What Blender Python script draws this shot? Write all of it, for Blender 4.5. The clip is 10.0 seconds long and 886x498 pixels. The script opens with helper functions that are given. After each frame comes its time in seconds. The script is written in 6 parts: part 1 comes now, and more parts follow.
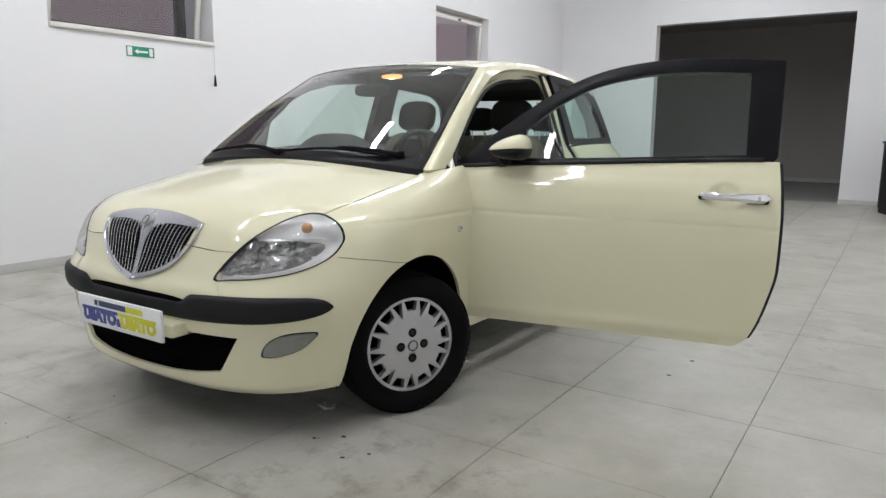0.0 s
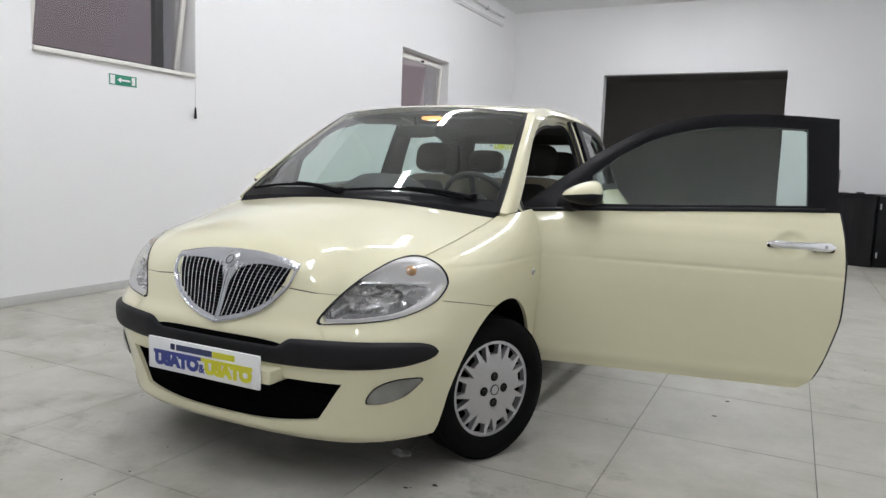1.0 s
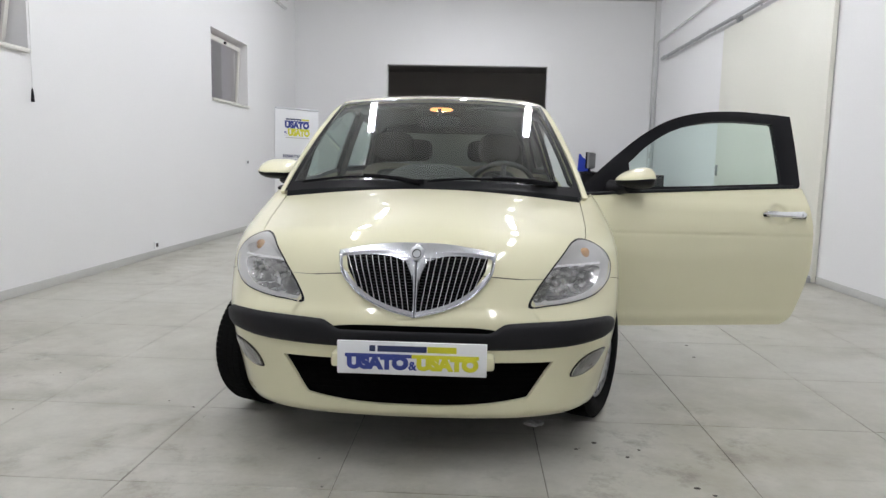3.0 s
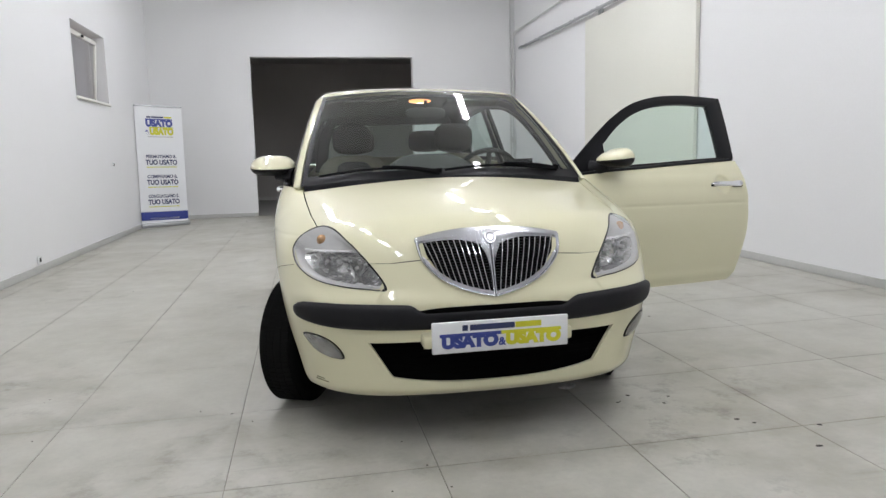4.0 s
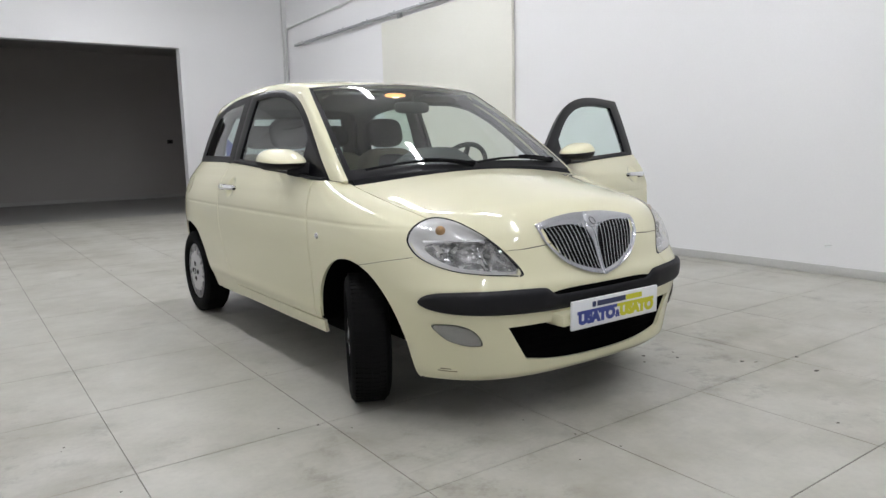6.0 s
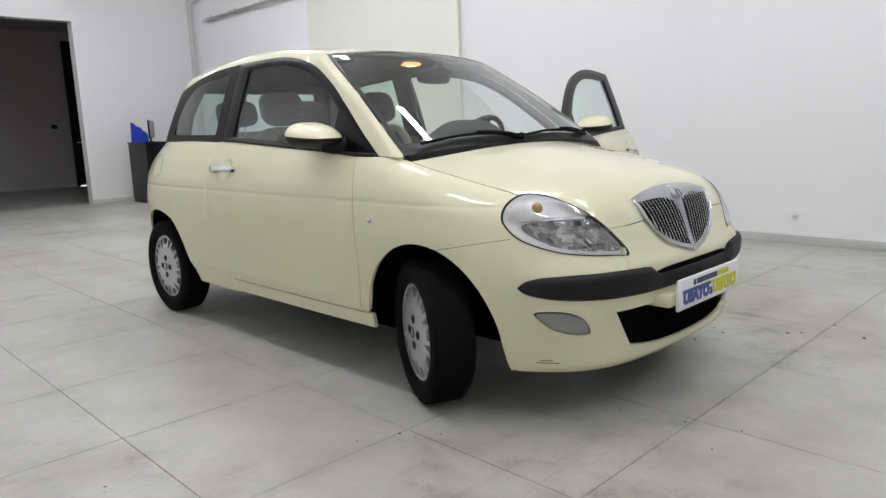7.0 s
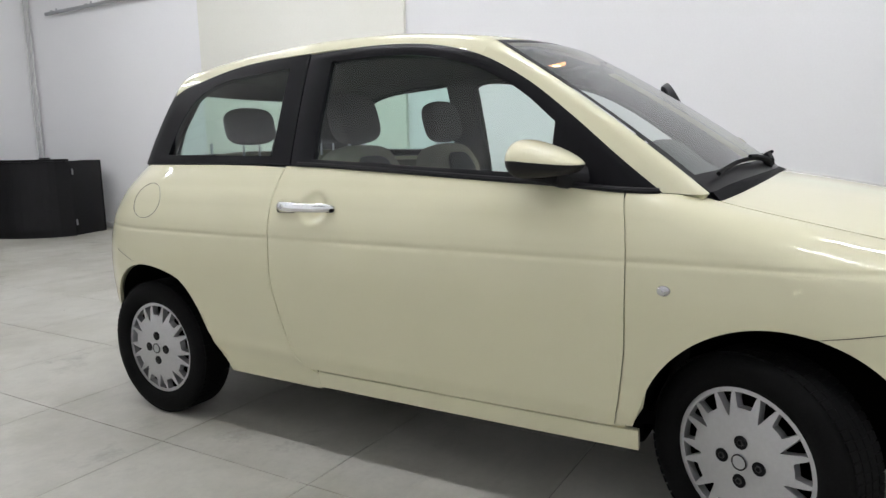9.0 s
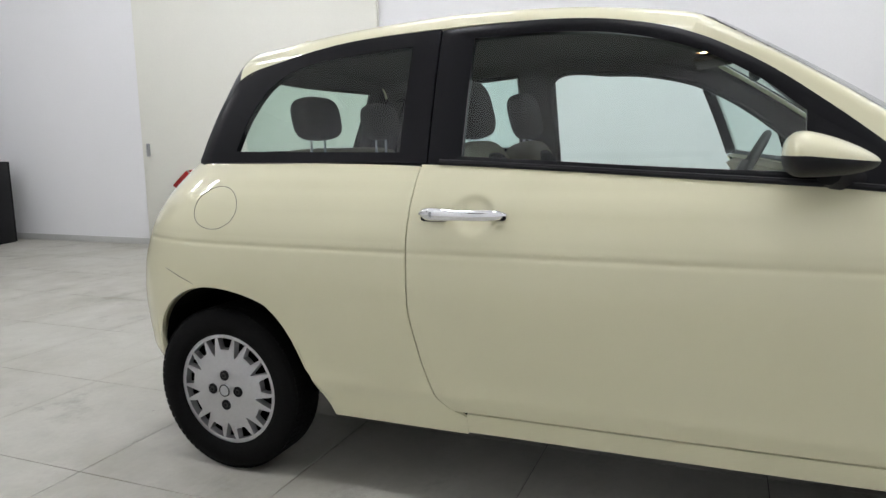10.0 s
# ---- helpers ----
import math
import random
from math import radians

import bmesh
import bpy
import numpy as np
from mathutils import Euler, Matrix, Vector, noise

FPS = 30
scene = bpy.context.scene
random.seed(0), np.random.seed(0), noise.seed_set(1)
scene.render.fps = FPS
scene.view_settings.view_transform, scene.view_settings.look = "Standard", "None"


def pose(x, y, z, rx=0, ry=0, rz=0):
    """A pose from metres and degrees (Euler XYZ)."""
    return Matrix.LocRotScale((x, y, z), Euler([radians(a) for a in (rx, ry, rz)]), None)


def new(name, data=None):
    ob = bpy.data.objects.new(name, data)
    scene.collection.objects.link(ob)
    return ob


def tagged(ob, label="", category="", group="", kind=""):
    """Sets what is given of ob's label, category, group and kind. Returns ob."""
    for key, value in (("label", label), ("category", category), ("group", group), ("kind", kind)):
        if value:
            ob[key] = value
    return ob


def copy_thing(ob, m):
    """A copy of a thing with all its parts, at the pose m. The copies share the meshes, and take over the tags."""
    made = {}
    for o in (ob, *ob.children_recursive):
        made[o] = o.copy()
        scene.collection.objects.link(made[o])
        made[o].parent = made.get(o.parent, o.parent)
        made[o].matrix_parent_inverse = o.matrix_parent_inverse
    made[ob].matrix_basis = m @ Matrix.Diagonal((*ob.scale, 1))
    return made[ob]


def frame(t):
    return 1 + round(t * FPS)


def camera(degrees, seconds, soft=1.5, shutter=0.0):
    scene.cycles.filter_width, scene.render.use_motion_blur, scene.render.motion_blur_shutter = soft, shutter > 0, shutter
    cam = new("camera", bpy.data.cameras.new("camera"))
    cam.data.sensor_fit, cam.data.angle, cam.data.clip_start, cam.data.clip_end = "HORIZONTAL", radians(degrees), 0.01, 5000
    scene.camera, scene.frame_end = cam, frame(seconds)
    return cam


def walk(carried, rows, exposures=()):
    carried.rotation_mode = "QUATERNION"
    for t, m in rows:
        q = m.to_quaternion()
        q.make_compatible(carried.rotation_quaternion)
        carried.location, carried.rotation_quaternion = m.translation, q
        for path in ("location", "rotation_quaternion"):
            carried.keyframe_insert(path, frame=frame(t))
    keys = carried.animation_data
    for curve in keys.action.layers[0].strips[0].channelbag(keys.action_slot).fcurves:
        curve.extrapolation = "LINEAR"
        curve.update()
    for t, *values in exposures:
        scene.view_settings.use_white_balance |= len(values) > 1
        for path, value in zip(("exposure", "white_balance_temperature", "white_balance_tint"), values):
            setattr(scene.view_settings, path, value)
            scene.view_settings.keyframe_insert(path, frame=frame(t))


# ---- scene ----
# ---------------------------------------------------------------- camera
cam = camera(65.0, 10.0, soft=1.45)
PATH = [
    (0.0, 3.421, -2.038, 1.125, -9.71, -0.46, 33.35),
    (0.5, 3.169, -2.184, 1.120, -7.98, -1.37, 31.32),
    (1.0, 2.840, -2.360, 1.131, -6.49, -2.10, 26.74),
    (1.5, 2.510, -2.568, 1.102, -7.03, -2.87, 17.94),
    (2.0, 2.099, -2.760, 1.089, -7.37, -1.71, 11.48),
    (2.5, 1.675, -2.868, 1.107, -7.09, -1.86, 9.04),
    (4.0, 0.338, -3.036, 1.099, -7.76, 1.43, -11.27),
    (4.5, -0.093, -2.978, 1.088, -8.77, 1.75, -13.02),
    (5.0, -0.505, -2.831, 1.116, -8.29, 1.34, -20.87),
    (5.5, -0.868, -2.701, 1.115, -8.01, 0.76, -28.70),
    (7.0, -1.572, -1.764, 1.070, -9.91, 2.09, -44.79),
    (7.5, -1.618, -1.326, 1.085, -10.74, 0.60, -47.92),
    (8.0, -1.637, -0.912, 1.125, -10.75, 1.41, -54.31),
    (8.5, -1.603, -0.413, 1.117, -10.65, 1.41, -54.73),
    (9.0, -1.644, 0.035, 1.109, -8.67, 1.30, -59.47),
    (9.5, -1.704, 0.514, 1.083, -7.90, 2.40, -64.74),
    (10.0, -1.652, 1.000, 1.096, -8.53, 1.03, -68.16),
]
walk(cam, [(t, pose(x, y, z, 90 + pitch, roll, yaw)) for t, x, y, z, pitch, roll, yaw in PATH])

# ---------------------------------------------------------------- light
world = bpy.data.worlds.new("world")
scene.world = world
world.use_nodes = True
world.node_tree.nodes["Background"].inputs[0].default_value = (0.10, 0.085, 0.095, 1)
world.node_tree.nodes["Background"].inputs[1].default_value = 1.0
scene.view_settings.exposure = 0.0

XL, XR, YB, YF, ZC = -2.43, 4.72, 11.12, -7.0, 4.3      # room: side walls, far wall, near wall, ceiling
ZF = -0.025                                              # floor
CAR = (1.028, 1.387)                                     # middle of the car between its axles
LAMP_ROWS = [(x, 0.80 + 2.3 * k) for x in (-0.25, 2.25) for k in range(-2, 4)] + [(1.0, 9.2)]


# ---------------------------------------------------------------- materials
def nodes_of(name):
    m = bpy.data.materials.new(name)
    m.use_nodes = True
    nt = m.node_tree
    return m, nt, nt.nodes["Principled BSDF"]


def rgb(c):
    return (c[0], c[1], c[2], 1.0)


def material(name, color, rough=0.5, metal=0.0, var=0.06, scale=6.0, fine=80.0, bump=0.0, coat=0.0, spec=0.5, rough_var=0.08, per_object=0.0):
    """A surface with colour variation at two scales, uneven gloss and fine relief."""
    m, nt, b = nodes_of(name)
    L = nt.links.new
    co = nt.nodes.new("ShaderNodeTexCoord")
    n1 = nt.nodes.new("ShaderNodeTexNoise")
    n1.inputs["Scale"].default_value, n1.inputs["Detail"].default_value = scale, 5
    n2 = nt.nodes.new("ShaderNodeTexNoise")
    n2.inputs["Scale"].default_value, n2.inputs["Detail"].default_value = fine, 3
    L(co.outputs["Object"], n1.inputs["Vector"])
    L(co.outputs["Object"], n2.inputs["Vector"])
    mx = nt.nodes.new("ShaderNodeMath")
    mx.operation = "ADD"
    L(n1.outputs["Fac"], mx.inputs[0])
    L(n2.outputs["Fac"], mx.inputs[1])
    if per_object:
        oi = nt.nodes.new("ShaderNodeObjectInfo")
        mm = nt.nodes.new("ShaderNodeMath")
        mm.operation = "MULTIPLY_ADD"
        mm.inputs[1].default_value, mm.inputs[2].default_value = per_object, -per_object / 2
        L(oi.outputs["Random"], mm.inputs[0])
        m3 = nt.nodes.new("ShaderNodeMath")
        m3.operation = "ADD"
        L(mx.outputs[0], m3.inputs[0])
        L(mm.outputs[0], m3.inputs[1])
        mx = m3
    ramp = nt.nodes.new("ShaderNodeMapRange")
    ramp.inputs[1].default_value, ramp.inputs[2].default_value = 0.6, 1.4
    ramp.inputs[3].default_value, ramp.inputs[4].default_value = 1 - var, 1 + var
    L(mx.outputs[0], ramp.inputs[0])
    mul = nt.nodes.new("ShaderNodeVectorMath")
    mul.operation = "SCALE"
    mul.inputs[0].default_value = color
    L(ramp.outputs[0], mul.inputs["Scale"])
    L(mul.outputs[0], b.inputs["Base Color"])
    rr = nt.nodes.new("ShaderNodeMapRange")
    rr.inputs[3].default_value, rr.inputs[4].default_value = max(0.02, rough - rough_var), min(1, rough + rough_var)
    L(n1.outputs["Fac"], rr.inputs[0])
    L(rr.outputs[0], b.inputs["Roughness"])
    b.inputs["Metallic"].default_value = metal
    b.inputs["Specular IOR Level"].default_value = spec
    if coat:
        b.inputs["Coat Weight"].default_value, b.inputs["Coat Roughness"].default_value = coat, 0.04
    if bump:
        bn = nt.nodes.new("ShaderNodeBump")
        bn.inputs["Strength"].default_value, bn.inputs["Distance"].default_value = bump, 0.01
        L(n2.outputs["Fac"], bn.inputs["Height"])
        L(bn.outputs["Normal"], b.inputs["Normal"])
    return m


def glass(name, tint, rough=0.0):
    """A thin pane: mostly clear tint with a mirror-like gloss that grows at grazing angles."""
    m = bpy.data.materials.new(name)
    m.use_nodes = True
    nt = m.node_tree
    nt.nodes.clear()
    out = nt.nodes.new("ShaderNodeOutputMaterial")
    mix = nt.nodes.new("ShaderNodeMixShader")
    tr = nt.nodes.new("ShaderNodeBsdfTransparent")
    gl = nt.nodes.new("ShaderNodeBsdfGlossy")
    lw = nt.nodes.new("ShaderNodeLayerWeight")
    lw.inputs["Blend"].default_value = 0.5
    pw = nt.nodes.new("ShaderNodeMath")
    pw.operation = "POWER"
    pw.inputs[1].default_value = 3.3
    fr = nt.nodes.new("ShaderNodeMath")
    fr.operation = "MULTIPLY_ADD"
    fr.inputs[1].default_value, fr.inputs[2].default_value = 0.93, 0.060
    nt.links.new(lw.outputs["Facing"], pw.inputs[0])
    nt.links.new(pw.outputs[0], fr.inputs[0])
    tr.inputs["Color"].default_value = rgb(tint)
    gl.inputs["Roughness"].default_value = rough
    nt.links.new(fr.outputs[0], mix.inputs[0])
    nt.links.new(tr.outputs[0], mix.inputs[1])
    nt.links.new(gl.outputs[0], mix.inputs[2])
    nt.links.new(mix.outputs[0], out.inputs[0])
    return m


def emitter(name, color, strength):
    m = bpy.data.materials.new(name)
    m.use_nodes = True
    nt = m.node_tree
    nt.nodes.clear()
    out = nt.nodes.new("ShaderNodeOutputMaterial")
    em = nt.nodes.new("ShaderNodeEmission")
    em.inputs[0].default_value, em.inputs[1].default_value = rgb(color), strength
    nt.links.new(em.outputs[0], out.inputs[0])
    return m


M_WALL = material("white wall paint", (0.80, 0.80, 0.80), 0.55, var=0.02, scale=0.7, fine=60, bump=0.03)
M_CEIL = material("white ceiling paint", (0.80, 0.80, 0.80), 0.7, var=0.02, scale=0.7)
# back room grey is set darker than its paint, to carry the unlit look
M_GREY_WALL = material("shade-darkened back room paint", (0.46, 0.44, 0.42), 0.7, var=0.05, scale=0.6)
M_BASE = material("light grey skirting", (0.50, 0.50, 0.48), 0.4, var=0.08, scale=2.0)
M_PAINT = material("cream car paint", (0.715, 0.687, 0.480), 0.45, var=0.008, scale=2.0, fine=300, coat=1.0, spec=0.2, rough_var=0.0)
M_PLASTIC = material("black grained plastic", (0.011, 0.011, 0.013), 0.55, var=0.15, scale=9, fine=400, bump=0.12, spec=0.22)
M_SCUTTLE = material("dull black rubber and plastic", (0.005, 0.005, 0.006), 0.7, var=0.2, scale=9, fine=300, bump=0.1, spec=0.10)
M_GLOSSBLACK = material("black lacquered trim", (0.0045, 0.0045, 0.006), 0.32, var=0.1, scale=5, rough_var=0.05, spec=0.17)
M_RUBBER = material("tyre rubber", (0.0055, 0.0055, 0.0055), 0.85, var=0.25, scale=14, fine=120, bump=0.1, spec=0.10)
M_DARK = material("dark underbody", (0.003, 0.003, 0.003), 0.95, var=0.2, spec=0.03)
M_CHROME = material("polished chrome", (0.86, 0.87, 0.89), 0.10, metal=1.0, var=0.02, rough_var=0.04)
M_GRILLE = material("brushed chrome", (0.50, 0.51, 0.535), 0.24, metal=1.0, var=0.03, rough_var=0.05)
M_SILVER = material("silver wheel paint", (0.50, 0.50, 0.51), 0.38, metal=0.55, var=0.06, scale=8)
M_SATIN = material("satin metal", (0.50, 0.51, 0.53), 0.3, metal=0.9, var=0.05)
M_REFLECT = material("lamp reflector", (0.78, 0.78, 0.80), 0.14, metal=1.0, var=0.08, scale=30)
M_BEIGE = material("beige seat cloth", (0.23, 0.205, 0.155), 0.92, var=0.12, scale=7, fine=500, bump=0.15)
M_SEATDARK = material("dark brown seat cloth", (0.019, 0.018, 0.017), 0.95, var=0.15, scale=7, fine=500, bump=0.15)
M_DASH = material("grey dashboard plastic", (0.030, 0.029, 0.028), 0.65, var=0.1, scale=6, fine=300, bump=0.1)
# light grey cloth coloured dark, cabin shade included in the base colour
M_LINER = material("shade-darkened headliner cloth", (0.050, 0.050, 0.047), 0.95, var=0.06, scale=6, fine=400)
M_AMBER = material("amber lens", (0.50, 0.29, 0.13), 0.2, var=0.05)
M_RED = material("red lamp lens", (0.30, 0.010, 0.010), 0.15, var=0.05)
G_SIDE = glass("green tinted side glass", (0.76, 0.90, 0.86))
G_LENS = glass("clear lamp lens", (0.95, 0.95, 0.95), 0.03)


# ---------------------------------------------------------------- mesh helpers
def link(name, me, mat, parent=None, label=""):
    ob = new(name, me)
    if mat and not me.materials:
        me.materials.append(mat)
    if parent:
        ob.parent = parent
    if label:
        ob["label"] = label
    return ob


def part(name, bm, mat, parent=None, label="", smooth=False):
    me = bpy.data.meshes.new(name)
    bmesh.ops.recalc_face_normals(bm, faces=bm.faces)
    bm.to_mesh(me)
    bm.free()
    if smooth:
        for p in me.polygons:
            p.use_smooth = True
        me.set_sharp_from_angle(angle=radians(38))
    return link(name, me, mat, parent, label)


def empty(name, m=None):
    ob = new(name)
    ob.empty_display_size = 0.1
    if m is not None:
        ob.matrix_world = m
    return ob


def box(bm, lo, hi, bevel=0.0, m=None, seg=2):
    g = bmesh.ops.create_cube(bm, size=1.0)["verts"]
    for v in g:
        v.co = Vector([(a + b) / 2 + c * (b - a) for a, b, c in zip(lo, hi, v.co)])
    if bevel:
        es = list({e for v in g for e in v.link_edges})
        r = bmesh.ops.bevel(bm, geom=es, offset=bevel, segments=seg, affect="EDGES", profile=0.5)
        g = list({v for f in r["faces"] for v in f.verts} | {v for v in g if v.is_valid})
    if m is not None:
        bmesh.ops.transform(bm, matrix=m, verts=g)
    return g


def boxed(name, lo, hi, mat, parent=None, bevel=0.0, label="", m=None, seg=2):
    bm = bmesh.new()
    box(bm, lo, hi, bevel, m, seg)
    return part(name, bm, mat, parent, label, smooth=bevel > 0)


def tube(name, pts, radius, mat, parent=None, label="", sides=10, closed=False):
    """A round bar swept along points."""
    P = [Vector(p) for p in pts]
    bm = bmesh.new()
    rings, n = [], len(P)
    up = Vector((0, 0, 1))
    for i, p in enumerate(P):
        if closed:
            d = P[(i + 1) % n] - P[i - 1]
        else:
            d = P[min(i + 1, n - 1)] - P[max(i - 1, 0)]
        d.normalize()
        a = d.cross(up if abs(d.z) < 0.95 else Vector((1, 0, 0))).normalized()
        b = d.cross(a)
        r = radius[i] if isinstance(radius, (list, tuple)) else radius
        rings.append([bm.verts.new(p + r * (math.cos(k * 2 * math.pi / sides) * a + math.sin(k * 2 * math.pi / sides) * b)) for k in range(sides)])
    for i in range(n if closed else n - 1):
        A, B = rings[i], rings[(i + 1) % n]
        for k in range(sides):
            bm.faces.new((A[k], A[(k + 1) % sides], B[(k + 1) % sides], B[k]))
    if not closed:
        bm.faces.new(rings[0][::-1])
        bm.faces.new(rings[-1])
    return part(name, bm, mat, parent, label, smooth=True)


def lathe(name, prof, mat, parent=None, label="", n=64, axis="x"):
    """Turns (along, radius) pairs about the x axis."""
    bm = bmesh.new()
    rings = []
    for a, r in prof:
        rings.append([bm.verts.new((a, r * math.cos(2 * math.pi * k / n), r * math.sin(2 * math.pi * k / n))) for k in range(n)])
    for A, B in zip(rings, rings[1:]):
        for k in range(n):
            bm.faces.new((A[k], A[(k + 1) % n], B[(k + 1) % n], B[k]))
    if axis == "z":
        bmesh.ops.rotate(bm, verts=bm.verts, matrix=Matrix.Rotation(-math.pi / 2, 3, "Y"))
    bmesh.ops.remove_doubles(bm, verts=bm.verts, dist=1e-5)
    return part(name, bm, mat, parent, label, smooth=True)


def lerp_table(x, table):
    """Smooth interpolation through (x, value) pairs (monotone cubic)."""
    xs = np.array([p[0] for p in table], float)
    ys = np.array([p[1] for p in table], float)
    h = np.diff(xs)
    d = np.diff(ys) / h
    m = np.empty_like(ys)
    m[0], m[-1] = d[0], d[-1]
    for i in range(1, len(xs) - 1):
        m[i] = 0 if d[i - 1] * d[i] <= 0 else 2 * d[i - 1] * d[i] / (d[i - 1] + d[i])
    x = np.clip(np.asarray(x, float), xs[0], xs[-1])
    i = np.clip(np.searchsorted(xs, x) - 1, 0, len(h) - 1)
    t = (x - xs[i]) / h[i]
    return ((1 + 2 * t) * (1 - t) ** 2 * ys[i] + t * (1 - t) ** 2 * h[i] * m[i] + t * t * (3 - 2 * t) * ys[i + 1] + t * t * (t - 1) * h[i] * m[i + 1])


def spline(points, n, closed=False):
    """n points along a Catmull-Rom curve through the control points, evenly by length."""
    P = np.array(points, float)
    k = len(P)
    Q = []
    segs = k if closed else k - 1
    for i in range(segs):
        p1, p2 = P[i], P[(i + 1) % k]
        p0 = P[i - 1] if (closed or i > 0) else 2 * p1 - p2
        p3 = P[(i + 2) % k] if (closed or i + 2 < k) else 2 * p2 - p1
        for t in np.linspace(0, 1, 24, endpoint=False):
            Q.append(0.5 * (2 * p1 + (p2 - p0) * t + (2 * p0 - 5 * p1 + 4 * p2 - p3) * t ** 2 + (3 * p1 - p0 - 3 * p2 + p3) * t ** 3))
    Q.append(P[0] if closed else P[-1])
    Q = np.array(Q)
    s = np.concatenate([[0], np.cumsum(np.linalg.norm(np.diff(Q, axis=0), axis=1))])
    u = np.linspace(0, s[-1], n, endpoint=not closed)
    return np.stack([np.interp(u, s, Q[:, c]) for c in range(Q.shape[1])], 1)


def sheet(name, P, mat, parent=None, label="", rim=0.014, closed=False, hole=None, flip=False, uv=False):
    """A smooth panel from an (nu, nv, 3) array of points, with its edge folded inwards by rim.
    hole: (i0, i1, j0, j1) block of cells left open."""
    P = np.asarray(P, float)
    nu, nv = P.shape[:2]
    du = np.gradient(P, axis=0)
    if closed:
        du = (np.roll(P, -1, 0) - np.roll(P, 1, 0)) / 2
    dv = np.gradient(P, axis=1)
    N = np.cross(du, dv)
    N /= np.maximum(np.linalg.norm(N, axis=2, keepdims=True), 1e-9)
    if flip:
        N = -N
    V = P.reshape(-1, 3).tolist()
    idx = np.arange(nu * nv).reshape(nu, nv)
    Fs, edge = [], {}
    for i in range(nu if closed else nu - 1):
        for j in range(nv - 1):
            if hole and hole[0] <= i < hole[1] and hole[2] <= j < hole[3]:
                continue
            q = [int(idx[i, j]), int(idx[(i + 1) % nu, j]), int(idx[(i + 1) % nu, j + 1]), int(idx[i, j + 1])]
            if flip:
                q.reverse()
            Fs.append(q)
            for a, b in zip(q, q[1:] + q[:1]):
                if (b, a) in edge:
                    del edge[(b, a)]
                else:
                    edge[(a, b)] = 1
    nf = len(Fs)
    if rim:
        Nf = N.reshape(-1, 3)
        Pf = P.reshape(-1, 3)
        m1, m2 = {}, {}
        for a, b in list(edge):
            for k in (a, b):
                if k not in m1:
                    m1[k] = len(V)
                    V.append(Pf[k].tolist())
                    m2[k] = len(V)
                    V.append((Pf[k] - rim * Nf[k]).tolist())
            Fs.append([m1[b], m1[a], m2[a], m2[b]])
    me = bpy.data.meshes.new(name)
    me.from_pydata(V, [], Fs)
    me.polygons.foreach_set("use_smooth", [i < nf for i in range(len(Fs))])
    if uv:
        layer = me.uv_layers.new(name="UVMap")
        li = np.empty(len(me.loops), dtype=np.int32)
        me.loops.foreach_get("vertex_index", li)
        w = np.zeros((len(V), 2))
        w[: nu * nv, 0] = np.repeat(np.linspace(0, 1, nu), nv)
        w[: nu * nv, 1] = np.tile(np.linspace(0, 1, nv), nu)
        layer.data.foreach_set("uv", w[li].ravel())
    me.update()
    return link(name, me, mat, parent, label)


# ---------------------------------------------------------------- the car's shape
def smax(a, b, k):
    h = np.clip(0.5 + 0.5 * (a - b) / k, 0, 1)
    return b + (a - b) * h + k * h * (1 - h)


FRONT = [(0.15, -1.828), (0.18, -1.874), (0.205, -1.897), (0.26, -1.903), (0.34, -1.905), (0.46, -1.918), (0.54, -1.923), (0.60, -1.897), (0.68, -1.869), (0.78, -1.835), (0.88, -1.785), (1.1, -1.668)]
PLAN = [(0.2, 4.82), (0.5, 5.14), (0.75, 4.27), (0.95, 3.17)]     # squareness of the front in plan, by height
PROW = [(0.25, 0.160), (0.45, 0.113), (0.7, 0.154)]               # how far its middle stands forward
CROWN = [(-1.85, 0.068), (-1.5, 0.092), (-1.1, 0.069), (-0.85, 0.035)]
REAR = [(0.15, 1.66), (0.25, 1.76), (0.40, 1.815), (0.52, 1.82), (0.65, 1.80), (0.80, 1.745), (0.93, 1.655), (1.04, 1.55), (1.2, 1.42)]
WIDE = [(0.15, 0.765), (0.22, 0.787), (0.30, 0.803), (0.40, 0.822), (0.55, 0.840), (0.70, 0.852), (0.80, 0.850), (0.90, 0.822), (0.97, 0.782), (1.04, 0.745), (1.2, 0.68)]
SHOULDER = [(0.78, 0.0), (0.90, 0.006), (0.95, 0.0115), (0.985, 0.010), (1.04, 0.0)]     # the doors are fuller below the belt
HOOD = [(-2.0, 0.735), (-1.85, 0.806), (-1.7, 0.868), (-1.5, 0.922), (-1.3, 0.962), (-1.1, 0.995), (-0.9, 1.03), (-0.6, 1.10), (0, 1.2), (1.6, 1.2)]
ROOF = [(-1.2, 1.40), (-0.5, 1.445), (-0.2, 1.494), (0.1, 1.524), (0.35, 1.530), (0.7, 1.514), (1.0, 1.484), (1.3, 1.440), (1.6, 1.37)]


